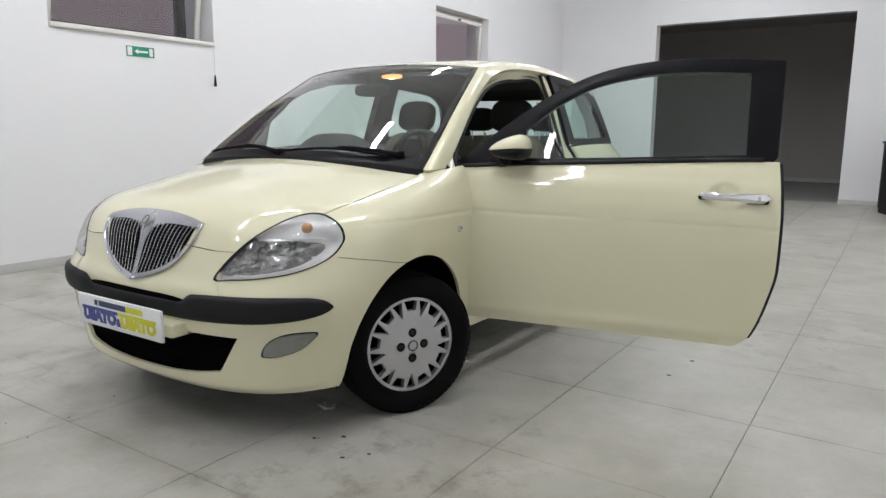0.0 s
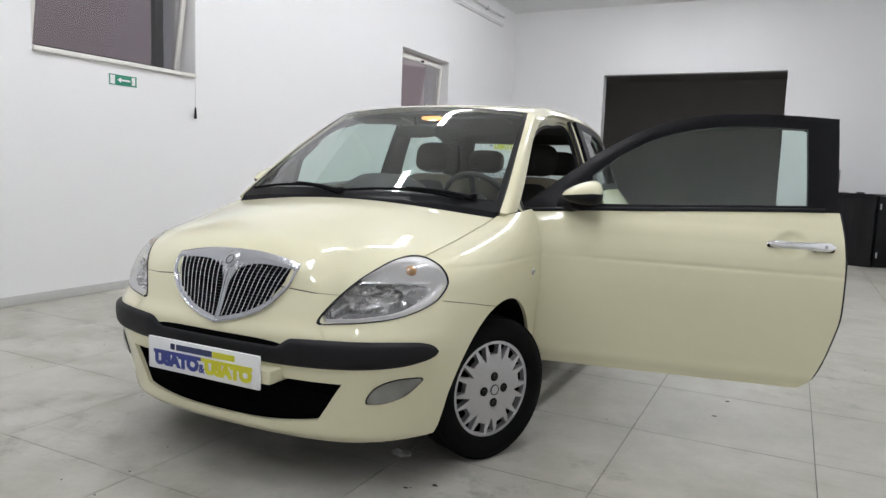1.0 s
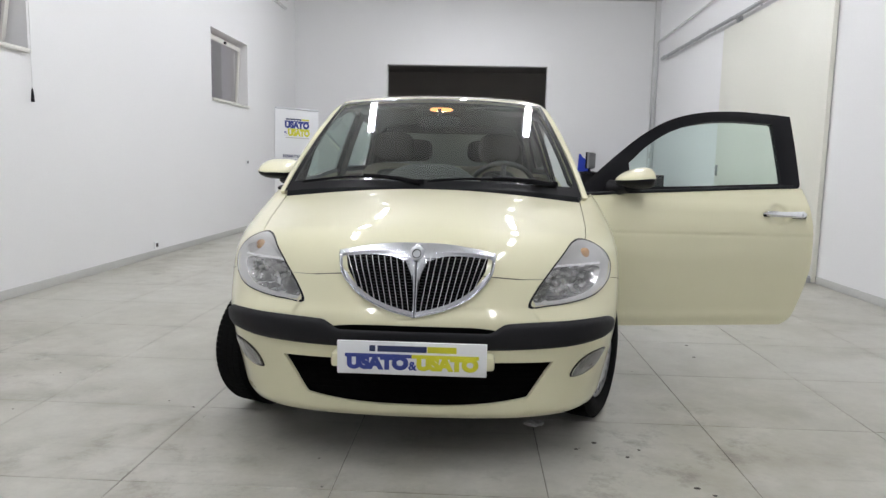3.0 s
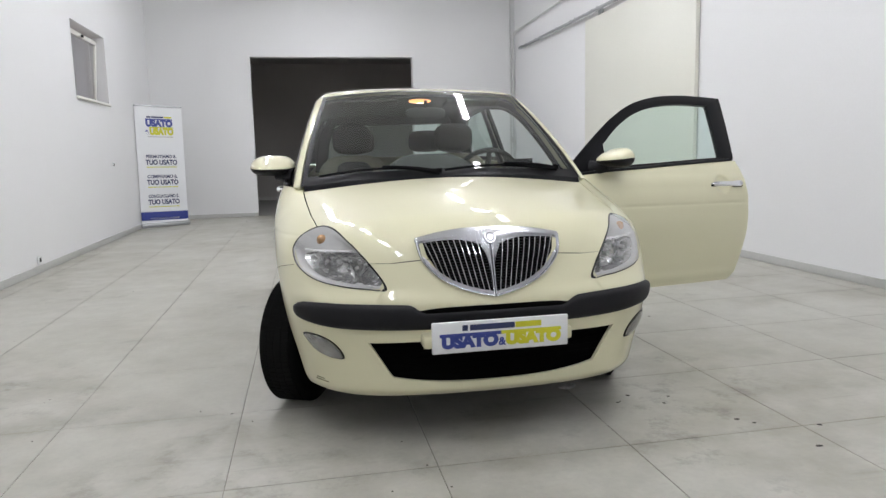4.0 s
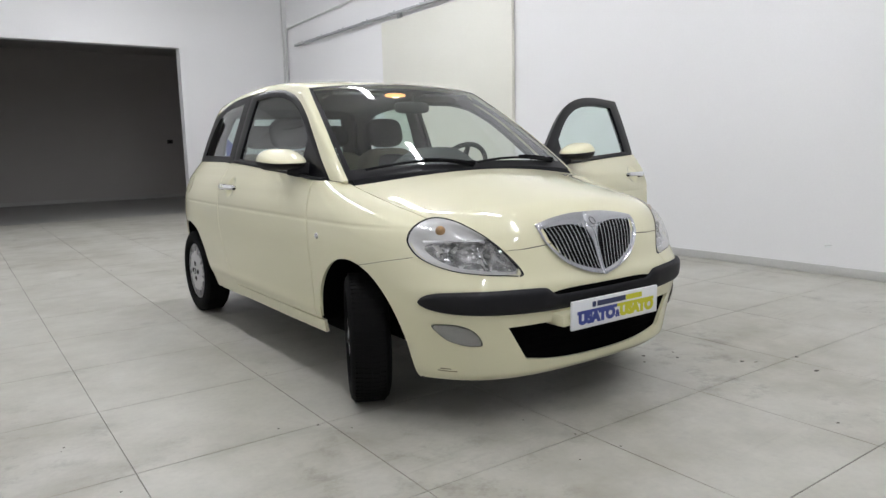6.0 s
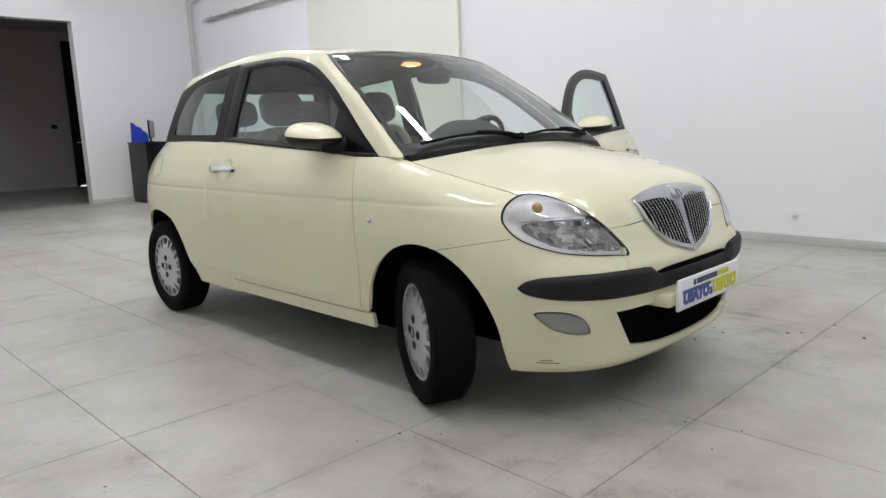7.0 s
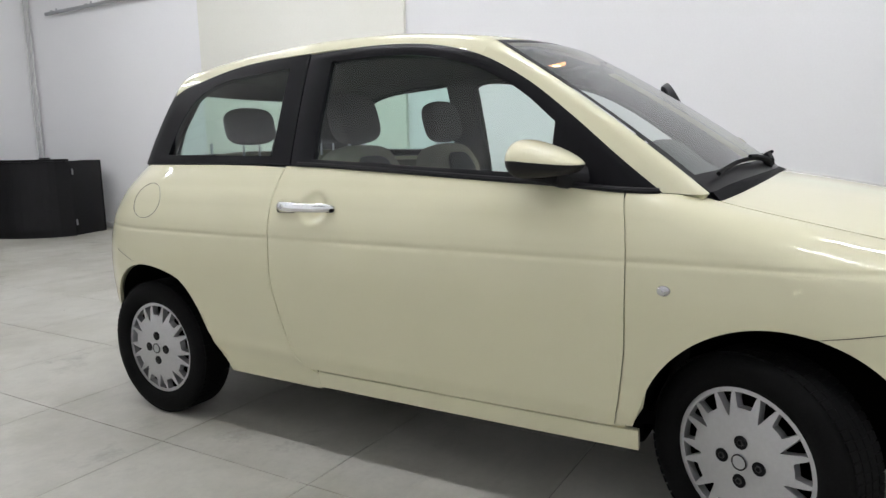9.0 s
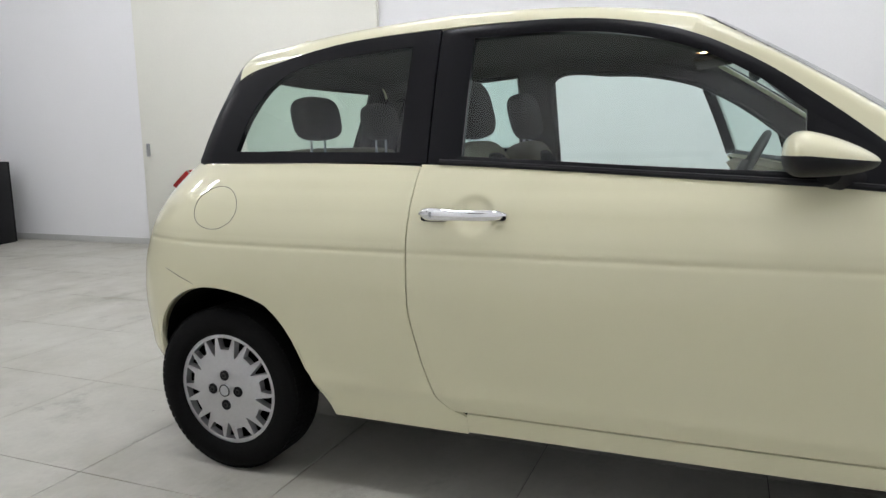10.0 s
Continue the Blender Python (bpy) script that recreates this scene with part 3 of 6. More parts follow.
# nose with the lower intake left open
def nose():
    INT_Z0, INT_Z1 = 0.245, 0.400
    half = 60
    a = np.linspace(-1, 1, 2 * half + 1)            # -1 .. 1 from arch to arch
    zrow = np.concatenate([np.linspace(0.176, INT_Z0, 9), np.linspace(INT_Z0, INT_Z1, 13)[1:], np.linspace(INT_Z1, 0.71, 25)[1:]])
    A, Z = np.broadcast_arrays(a[:, None], zrow[None, :])
    sg = np.sign(A)
    b = np.abs(A)
    b_int = 25 / 60                                     # share of the half width at the intake's end
    ys, zs = SEAM[-1]
    qi = -2.0 + math.atan2(0.49, 0.80) / (math.pi / 2) * 0.9
    qs = -2.0 + math.atan2(0.812, -1.1 - ys) / (math.pi / 2) * 0.9
    bt = b[:, :1]
    qtop = np.where(bt < b_int, -2.0 + (qi + 2.0) * bt / b_int, qi + (qs - qi) * (bt - b_int) / (1 - b_int))
    top = np.interp(qtop, [-2.0, -1.85, -1.75, -1.7225, -1.7220, -1.655, -1.56, -1.47, -1.45, -1.354, -1.283, qs], [0.717, 0.707, 0.696, 0.692, 0.604, 0.609, 0.626, 0.668, 0.6755, 0.6505, 0.630, zs])
    Zt = np.where(Z > INT_Z1, INT_Z1 + (Z - INT_Z1) * (top - INT_Z1) / (0.71 - INT_Z1), Z)
    Zt = Zt + np.where(b < b_int, -0.016 + 0.032 * (b / b_int) ** 3, 0.016 * np.clip(1 - (b - b_int) / 0.25, 0, 1)) * np.clip(1 - np.abs(Zt - INT_Z0) / 0.069, 0, 1)
    # end of the panel: the arch edge, or the seam under the lamp
    yend = np.minimum(np.where(Zt > 0.288, ARCH - np.sqrt(np.maximum(0.343 ** 2 - (Zt - 0.288) ** 2, 0.0)), ARCH - 0.343 - 0.10 * (0.288 - Zt)), ys)
    xint = np.interp(Zt, [0.2, INT_Z0, 0.27, 0.37, INT_Z1, 0.5, 0.7], [0.38, 0.420, 0.442, 0.513, 0.536, 0.525, 0.49])
    q_int = -2.0 + np.arctan2(xint, 0.80) / (math.pi / 2) * 0.9
    xend = from_side(body, np.stack([yend, Zt], -1), 1)[..., 0]
    q_end = -2.0 + np.arctan2(xend, np.maximum(-1.1 - yend, 1e-3)) / (math.pi / 2) * 0.9
    q = np.where(b < b_int, -2.0 + (q_int + 2.0) * b / b_int, q_int + (q_end - q_int) * (b - b_int) / (1 - b_int))
    P = wrap(np.stack([q, Zt], -1))
    P[..., 0] *= np.where(sg < 0, -1, 1)
    i0 = int(np.searchsorted(a, -b_int + 1e-6))
    i1 = int(np.searchsorted(a, b_int - 1e-6))
    sheet("front_bumper", P, M_PAINT, car, rim=0.014, hole=(i0, i1, 8, 20), flip=False)
    # corner of the panel between bonnet and lamp, and a dark sheet added for the bonnet gap's shade
    zz = np.linspace(0.603, 0.694, 14)
    edge = np.interp(zz, [0.603, 0.640, 0.668, 0.694], [-1.7200, -1.7030, -1.6890, -1.6700])
    P = wrap(np.stack([ruled(np.full((14, 1), -1.766), edge[:, None], 6)[..., 0], np.repeat(zz[:, None], 6, 1)], -1), 0.0006)
    for sx in (1, -1):
        mirrored("bumper_corner", P, M_PAINT, car, sx, rim=0, flip=False)
    xs = np.linspace(-0.47, 0.47, 50)
    zm = np.interp(np.abs(xs), [0, 0.2, 0.39, 0.47], [0.718, 0.713, 0.704, 0.697])
    sheet("bonnet_gap_backing", ruled(from_front(np.stack([xs, zm - 0.014], -1), -0.005), from_front(np.stack([xs, zm + 0.014], -1), -0.005), 3), M_DASH, car, rim=0)
    # dark mesh behind the intake
    xz = np.stack(np.broadcast_arrays(np.linspace(-0.56, 0.56, 40)[:, None], np.linspace(0.215, 0.43, 8)[None, :]), -1)
    B = from_front(xz, -0.034)
    sheet("intake_backing", B, M_DARK, car, rim=0)
    for zz in (0.275, 0.300, 0.325, 0.350, 0.375):
        tube("intake_bar", from_front(np.stack([np.linspace(-0.52, 0.52, 24), np.full(24, zz)], -1), -0.030), 0.003, M_DARK, car, sides=6)


for sx in (1, -1):
    wing(sx)
    quarter(sx)
    sill(sx)
nose()
rear_end()

# roof with its front and rear bows
DRIP = [(1.375, 1.046), (1.335, 1.18), (1.228, 1.335), (1.05, 1.390), (0.78, 1.437), (0.42, 1.456), (0.10, 1.457), (-0.10, 1.438), (-0.29, 1.388), (-0.467, 1.296), (-0.628, 1.180), (-0.777, 1.060), (-0.905, 0.962)]


def roof():
    side = from_side(cabin, spline(DRIP[2:9], 60), 1)      # from the rear corner to the top of the windscreen pillar
    A, B = side, side * np.array([-1, 1, 1])
    n = 41
    R = ruled(A, B, n)
    ss = np.linspace(-1, 1, n)[None, :]
    uu = np.linspace(0, 1, 60)[:, None]
    R[..., 1] += 0.04 * (1 - ss ** 2) * np.clip(1 - uu / 0.35, 0, 1) ** 2 - 0.066 * (1 - np.abs(ss) ** 5) * np.clip((uu - 0.6) / 0.4, 0, 1) ** 2
    ang = ss * radians(57)
    O = np.stack([np.zeros_like(R[..., 0]), R[..., 1], np.full_like(R[..., 0], 1.0)], -1)
    th = np.arctan2(np.abs(A[:, :1] * 0 + A[:, None, 0]), A[:, None, 2] - 1.0)
    D = np.stack([np.sin(th * -ss), np.zeros_like(R[..., 0]), np.cos(th * -ss)], -1)
    P = cast(cabin, O, D)
    return sheet("roof", P, M_PAINT, car, rim=0.02, flip=True), P


roof_ob, ROOFP = roof()
HEADER = ROOFP[-1]                                      # its front edge, from one side to the other


def pillar(sx):
    n = 40
    E = spline([(0.702, -1.003, 0.962), (0.668, -0.832, 1.085), (0.617, -0.614, 1.235), (0.560, -0.36, 1.400)], n)
    Dr = from_side(cabin, spline(DRIP[8:][::-1], n), 1)
    R = ruled(E, Dr, 9)
    O = np.stack([np.zeros(R.shape[:2]), R[..., 1] * 0 + 0.1, np.full(R.shape[:2], 1.1)], -1)
    P = cast(cabin, O, R - O)
    # its head meets the roof's front edge
    k = int(np.argmin(np.abs(HEADER[:, 0] - 0.553)))
    head = np.stack([np.interp(np.linspace(k, 0, 9), np.arange(k + 1), HEADER[: k + 1, c]) for c in range(3)], -1)
    P = P + (head - P[-1])[None] * np.clip((np.linspace(0, 1, n) - 0.55) / 0.45, 0, 1)[:, None, None] ** 2
    return mirrored("windscreen_pillar", P, M_PAINT, car, sx, rim=0.02, flip=True), P


PIL = {}
for sx in (1, -1):
    _, PIL[sx] = pillar(sx)


def pane_material(name, tint, border):
    """Glass with a printed black edge (u and v shares of the sheet)."""
    m = glass(name, tint)
    nt = m.node_tree
    L = nt.links.new
    uvn = nt.nodes.new("ShaderNodeUVMap")
    uvn.uv_map = "UVMap"
    sep = nt.nodes.new("ShaderNodeSeparateXYZ")
    L(uvn.outputs[0], sep.inputs[0])
    acc = None
    for out, (a, b) in zip(("X", "Y"), border):
        for lim, op in ((a, "LESS_THAN"), (1 - b, "GREATER_THAN")):
            c = nt.nodes.new("ShaderNodeMath")
            c.operation = op
            c.inputs[1].default_value = lim
            L(sep.outputs[out], c.inputs[0])
            if acc is None:
                acc = c
            else:
                mx = nt.nodes.new("ShaderNodeMath")
                mx.operation = "MAXIMUM"
                L(acc.outputs[0], mx.inputs[0])
                L(c.outputs[0], mx.inputs[1])
                acc = mx
    black = nt.nodes.new("ShaderNodeBsdfPrincipled")
    black.inputs["Base Color"].default_value = (0.008, 0.008, 0.009, 1)
    black.inputs["Roughness"].default_value = 0.38
    black.inputs["Specular IOR Level"].default_value = 0.15
    mix = nt.nodes.new("ShaderNodeMixShader")
    out = nt.nodes["Material Output"]
    old = out.inputs[0].links[0].from_socket
    L(acc.outputs[0], mix.inputs[0])
    L(old, mix.inputs[1])
    L(black.outputs[0], mix.inputs[2])
    L(mix.outputs[0], out.inputs[0])
    return m


def windscreen():
    n = 41
    s = np.linspace(-1, 1, n)
    low = np.stack([-s * 0.706, -1.130 + 0.115 * s ** 2, 0.985 - 0.025 * s ** 2], -1)
    # the top follows the roof's front edge between the pillars
    ex = PIL[1][-1, 0]
    hx = HEADER[::-1]
    top = np.stack([-s * ex[0], np.interp(-s * ex[0], hx[:, 0], hx[:, 1]), np.interp(-s * ex[0], hx[:, 0], hx[:, 2])], -1)
    R = ruled(low, top, 36)
    O = np.stack([R[..., 0] * 0.6, R[..., 1] + 0.5, R[..., 2] - 0.28], -1)
    P = cast(cabin, O, R - O, far=1.6)
    ob = sheet("windscreen", P, pane_material("windscreen with printed edge", (0.84, 0.92, 0.89), ((0.017, 0.017), (0.085, 0.030))), car, rim=0, uv=True, flip=True)
    return ob, P


ws_ob, WSP = windscreen()


def ring(shape, outer, inner, sx, name, mat, parent, off=0.0, n=120, m=5, rim=0.02):
    A, B = spline(outer, n, True), spline(inner, n, True)
    P = from_side(shape, ruled(A, B, m), 1, off)
    return mirrored(name, P, mat, parent, sx, closed=True, rim=rim, flip=False)


# the driver's door hangs open on its front edge
HINGE = (0.803, -0.800)
DOOR_TOP = DRIP[5:]
WIN_LOW = [(-0.905, 0.962), (-0.60, 0.982), (-0.2, 1.006), (0.2, 1.029), (0.440, 1.040)]


def frame_loops(ext, n=160):
    top = spline([(0.443 + ext, 1.448), (0.30, 1.4555)] + DOOR_TOP[1:], n // 2)
    low = spline(WIN_LOW, n // 2)
    back = np.linspace((0.440 + 0.6 * ext, 1.040), (0.443 + ext, 1.448), 24)[1:-1]
    itop = spline([(0.335, 1.415), (0.10, 1.418), (-0.10, 1.398), (-0.29, 1.346), (-0.45, 1.262), (-0.575, 1.165)], n // 2)
    ilow = spline([(-0.575, 1.012), (-0.2, 1.030), (0.1, 1.048), (0.335, 1.061)], n // 2)
    if ext:                                             # the open door shows more of its frame
        top = top - np.array([0.0, 0.009])
        itop = itop - np.stack([-0.018 * np.clip((-0.2 - itop[:, 0]) / 0.35, 0, 1), np.full(len(itop), 0.027)], -1)
        ilow[:, 0] = np.maximum(ilow[:, 0], itop[:, 0].min())
    outer = np.concatenate([low, back, top])
    iback = np.linspace(ilow[-1], itop[0], 24)[1:-1]
    inner = np.concatenate([ilow, iback, itop])
    return outer, inner, ilow, itop


def door(sx, opened):
    d = empty("door")
    d.parent = car
    d["label"] = "cream door with black window frame, " + ("swung wide open" if opened else "shut")
    door_skin(sx, d, 0.09 if opened else 0.0)
    outer, inner, ilow, itop = frame_loops(0.018 if opened else 0.0)
    P = from_side(cabin, ruled(outer, inner, 6), 1, 0.001)
    bulge = np.sin(np.linspace(0, 1, 6) * math.pi)[None, :] * 0.004
    P[..., 0] += bulge
    mirrored("window_frame", P, M_GLOSSBLACK, d, sx, closed=True, rim=0.03, flip=False)
    G = from_side(cabin, ruled(ilow, itop[::-1], 14), 1, -0.008)
    mirrored("window_glass", G, G_SIDE, d, sx, rim=0, flip=False)
    # belt moulding
    tube("belt_moulding", (from_side(body, np.stack([np.linspace(-0.90, 0.40, 40), lerp_table(np.linspace(-0.90, 0.40, 40), BELT) + 0.006], -1), 1, 0.004) * np.array([sx, 1, 1])).tolist(), 0.009, M_PLASTIC, d, sides=8)
    # inner lining
    u = np.linspace(0.03, 0.97, 30)[:, None]
    v = np.linspace(0, 1, 20)[None, :]
    z = 0.33 + (0.985 - 0.33) * v
    y = edge_front(z) + (edge_rear(z) - edge_front(z)) * u
    z = 0.33 + (np.minimum(0.985, lerp_table(y, BELT) - 0.034) - 0.33) * v
    I = from_side(body, np.stack([y, z], -1), 1, -0.085)
    I[..., 0] += 0.008 * np.clip((z - 0.8) / 0.15, 0, 1) - 0.03 * np.exp(-((z - 0.70) / 0.06) ** 2)
    mirrored("lining", I, M_BEIGE, d, sx, rim=0.05, flip=True)
    # handle: chrome grip over a dished cup
    hy, hz = 0.302, 0.897
    n = 33
    yy = np.linspace(hy - 0.136, hy + 0.131, n)
    base = from_side(body, np.stack([yy, np.full(n, hz)], -1), 1)[:, 0]
    k = np.linspace(0, 1, n)
    lift = lerp_table(k, [(0, 0.004), (0.10, 0.020), (0.4, 0.036), (0.65, 0.034), (0.9, 0.018), (1, 0.004)])
    tall = lerp_table(k, [(0, 0.003), (0.05, 0.011), (0.16, 0.0155), (0.5, 0.0150), (0.7, 0.0180), (0.86, 0.0185), (0.95, 0.013), (1, 0.003)])
    bm = bmesh.new()
    rows = []
    for b, l, y, h in zip(base, lift, yy, tall):
        rows.append([bm.verts.new((sx * (b + l + 0.008 * math.cos(a)), y, hz + 0.002 + h * math.sin(a))) for a in np.linspace(0, 2 * math.pi, 12, endpoint=False)])
    for A, B in zip(rows, rows[1:]):
        for j in range(12):
            bm.faces.new((A[j], A[(j + 1) % 12], B[(j + 1) % 12], B[j]))
    bm.faces.new(rows[0])
    bm.faces.new(rows[-1])
    part("handle", bm, M_CHROME, d, "chrome pull handle", smooth=True)
    for y, w, h in ((hy - 0.108, 0.026, 0.012), (hy + 0.082, 0.042, 0.0185)):
        p = from_side(body, np.array([[y, hz]]), 1)[0]
        boxed("handle_foot", (sx * (p[0] + 0.006) - 0.012, y - w, hz - h - 0.002), (sx * (p[0] + 0.006) + 0.012, y + w, hz + h - 0.002), M_GLOSSBLACK, d, bevel=0.010, seg=3)
    lock = from_side(body, np.array([[hy + 0.082, hz]]), 1)[0]
    lathe("lock", [(0.0, 0.009), (0.004, 0.009), (0.005, 0.001)], M_SATIN, d, n=20).matrix_basis = Matrix.Translation((sx * (lock[0] + 0.0285), hy + 0.082, hz + 0.002)) @ Matrix.Diagonal((sx, 1, 1, 1))
    if opened:
        # thin black strip down the rear edge
        zz = np.linspace(0.34, 1.03, 36)
        E = from_side(body, np.stack([edge_rear(zz) + 0.004, zz], -1), sx, -0.022)
        tube("rear_edge_strip", E.tolist(), 0.010, M_PLASTIC, d, "thin black strip along the door's rear edge", sides=8)
    # wing mirror on the black corner piece
    mirror(sx, d, 0.006 if opened else 0.0)
    if opened:
        d.matrix_basis = Matrix.Translation((HINGE[0] - 0.021, HINGE[1] - 0.005, 0.65)) @ Matrix.Rotation(radians(-75.5), 4, Vector((0.021, 0, 1)).normalized()) @ Matrix.Translation((-HINGE[0], -HINGE[1], -0.65))
    return d


def mirror(sx, d, dy):
    def shell(zlo, zhi, name, mat, grow=1.0, label=""):
        u = np.linspace(0, 2 * math.pi, 40, endpoint=False)[:, None]
        v = np.linspace(0, 1, 16)[None, :]
        ph = zlo + (zhi - zlo) * v
        # long axis across the car, blunt inner end, flat back
        cx, sy = np.cos(u), np.sin(u)
        rx = (0.118 if dy == 0 else 0.108) * np.sign(cx) * np.abs(cx) ** 0.8
        ry = np.where(sy < 0, 0.150 if dy == 0 else 0.124, 0.050) * np.sign(sy) * np.abs(sy) ** 0.8
        x = 0.850 + rx * np.cos(ph) ** 0.65 * grow
        y = -0.562 + dy + ry * np.cos(ph) ** 0.65 * grow
        fwd = np.clip((-0.557 + dy - y) / 0.148, 0, 1)
        z = 1.056 + np.where(ph > 0, 0.058 - 0.030 * fwd ** 1.3, 0.050 - 0.018 * fwd) * np.sin(ph) * grow - 0.014 * fwd
        P = np.stack(np.broadcast_arrays(x, y, z), -1)
        return mirrored(name, P, mat, d, sx, closed=True, rim=0, flip=False, label=label)
    shell(0.02, math.pi / 2 - 0.001, "mirror_cap", M_PAINT)
    shell(-math.pi / 2 + 0.001, 0.02, "mirror_base", M_PLASTIC, label="black lower half of the wing mirror")
    tube("mirror_arm", [(sx * 0.74, -0.66, 1.0), (sx * 0.78, -0.64, 1.005), (sx * 0.83, -0.615, 1.015)], [0.05, 0.035, 0.03], M_PLASTIC, d)


door(1, True)
door(-1, False)


# fixed rear side windows in their black surround
def quarter_window(sx):
    low = np.stack([np.linspace(0.446, 1.368, 60), lerp_table(np.linspace(0.446, 1.368, 60), BELT) + 0.001], -1)
    top = spline([(1.373, 1.055)] + DRIP[1:5] + [(0.450, 1.4535)], 80)
    back = np.linspace((0.450, 1.4535), (0.446, 1.041), 20)[1:-1]
    outer = np.concatenate([low, top, back])
    ilow = np.stack([np.linspace(0.54, 1.19, 60), np.linspace(1.075, 1.085, 60)], -1)
    itop = spline([(1.19, 1.09), (1.145, 1.21), (1.06, 1.315), (0.90, 1.375), (0.54, 1.405)], 80)
    iback = np.linspace((0.54, 1.405), (0.54, 1.075), 20)[1:-1]
    inner = np.concatenate([ilow, itop, iback])
    w = empty("quarter_window")
    w.parent = car
    w["label"] = "fixed rear side window with black surround"
    P = from_side(cabin, ruled(outer, inner, 6), 1, 0.0)
    mirrored("surround", P, M_GLOSSBLACK, w, sx, closed=True, rim=0.02, flip=False)
    a, b = spline(ilow[::6], 40), spline(itop[::-1][::8], 40)
    G = from_side(cabin, ruled(a, b, 12), 1, -0.001)
    mirrored("pane", G, G_SIDE, w, sx, rim=0, flip=False)


for sx in (1, -1):
    quarter_window(sx)


def tailgate_window():
    n = 41
    s = np.linspace(-1, 1, n)
    low = np.stack([s * 0.64, 1.52 - 0.15 * s ** 2, np.full(n, 1.055)], -1)
    edge = ROOFP[0]
    top = edge.copy()[::-1]
    R = ruled(low, top, 20)
    O = np.stack([R[..., 0] * 0.5, R[..., 1] - 0.6, R[..., 2] * 0 + 1.15], -1)
    P = cast(cabin, O, R - O, far=1.4)
    sheet("rear_window", P, pane_material("rear glass with printed edge", (0.80, 0.90, 0.87), ((0.08, 0.08), (0.06, 0.10))), car, rim=0, uv=True, flip=True)
    E = ROOFP[8][5:-5] + np.array([0, 0, 0.003])
    k = (1 - 0.88 * np.abs(np.linspace(-1, 1, len(E)))[:, None] ** 3)
    S = np.stack([E, E + np.array([0, 0.09, -0.012]) * k, E + np.array([0, 0.17, -0.030]) * k], 1)
    sheet("spoiler", S, M_PAINT, car, rim=0.012)


tailgate_window()


# dark lining of the tailgate round its window
def tailgate_lining():
    outer = np.array([(-0.60, 0.98), (0.60, 0.98), (0.56, 1.25), (0.47, 1.425), (-0.47, 1.425), (-0.56, 1.25)])
    inner = np.array([(-0.50, 1.00), (0.50, 1.00), (0.485, 1.20), (0.43, 1.350), (-0.43, 1.350), (-0.485, 1.20)])
    A = np.concatenate([np.linspace(outer[i], outer[(i + 1) % 6], 16, endpoint=False) for i in range(6)])
    B = np.concatenate([np.linspace(inner[i], inner[(i + 1) % 6], 16, endpoint=False) for i in range(6)])
    R = ruled(A, B, 4)
    x, z = R[..., 0], R[..., 1]
    y = 1.46 - 0.34 * (z - 1.0) - 0.35 * (z - 1.0) ** 2 - 0.27 * x ** 2
    sheet("tailgate_lining", np.stack([x, y, z], -1), M_DASH, car, "dark grey lining round the rear window", rim=0.015, closed=True, flip=True)


tailgate_lining()


# wheels
def wheel(name):
    w = empty(name)
    w.parent = car
    prof = [(-0.085, 0.185), (-0.090, 0.215), (-0.092, 0.245), (-0.084, 0.270), (-0.068, 0.283), (-0.05, 0.288), (0.05, 0.288), (0.066, 0.283), (0.078, 0.271), (0.084, 0.247), (0.083, 0.224), (0.078, 0.207), (0.066, 0.196)]
    lathe("tyre", prof, M_RUBBER, w, n=72)
    tread = bmesh.new()
    for i in range(72):
        a = 2 * math.pi * i / 72
        for x0, x1, sh in ((-0.066, -0.036, 0.02), (-0.030, -0.004, 0), (0.004, 0.030, 0.01), (0.036, 0.066, 0.03)):
            box(tread, (x0, -0.0105, 0.285), (x1, 0.0105, 0.2895), m=Matrix.Rotation(a + sh, 4, "X"))
    part("tread", tread, M_RUBBER, w)
    lathe("barrel", [(0.066, 0.197), (0.03, 0.190), (-0.05, 0.165), (-0.05, 0.02)], M_DARK, w, n=48)
    hubcap(w)
    return w


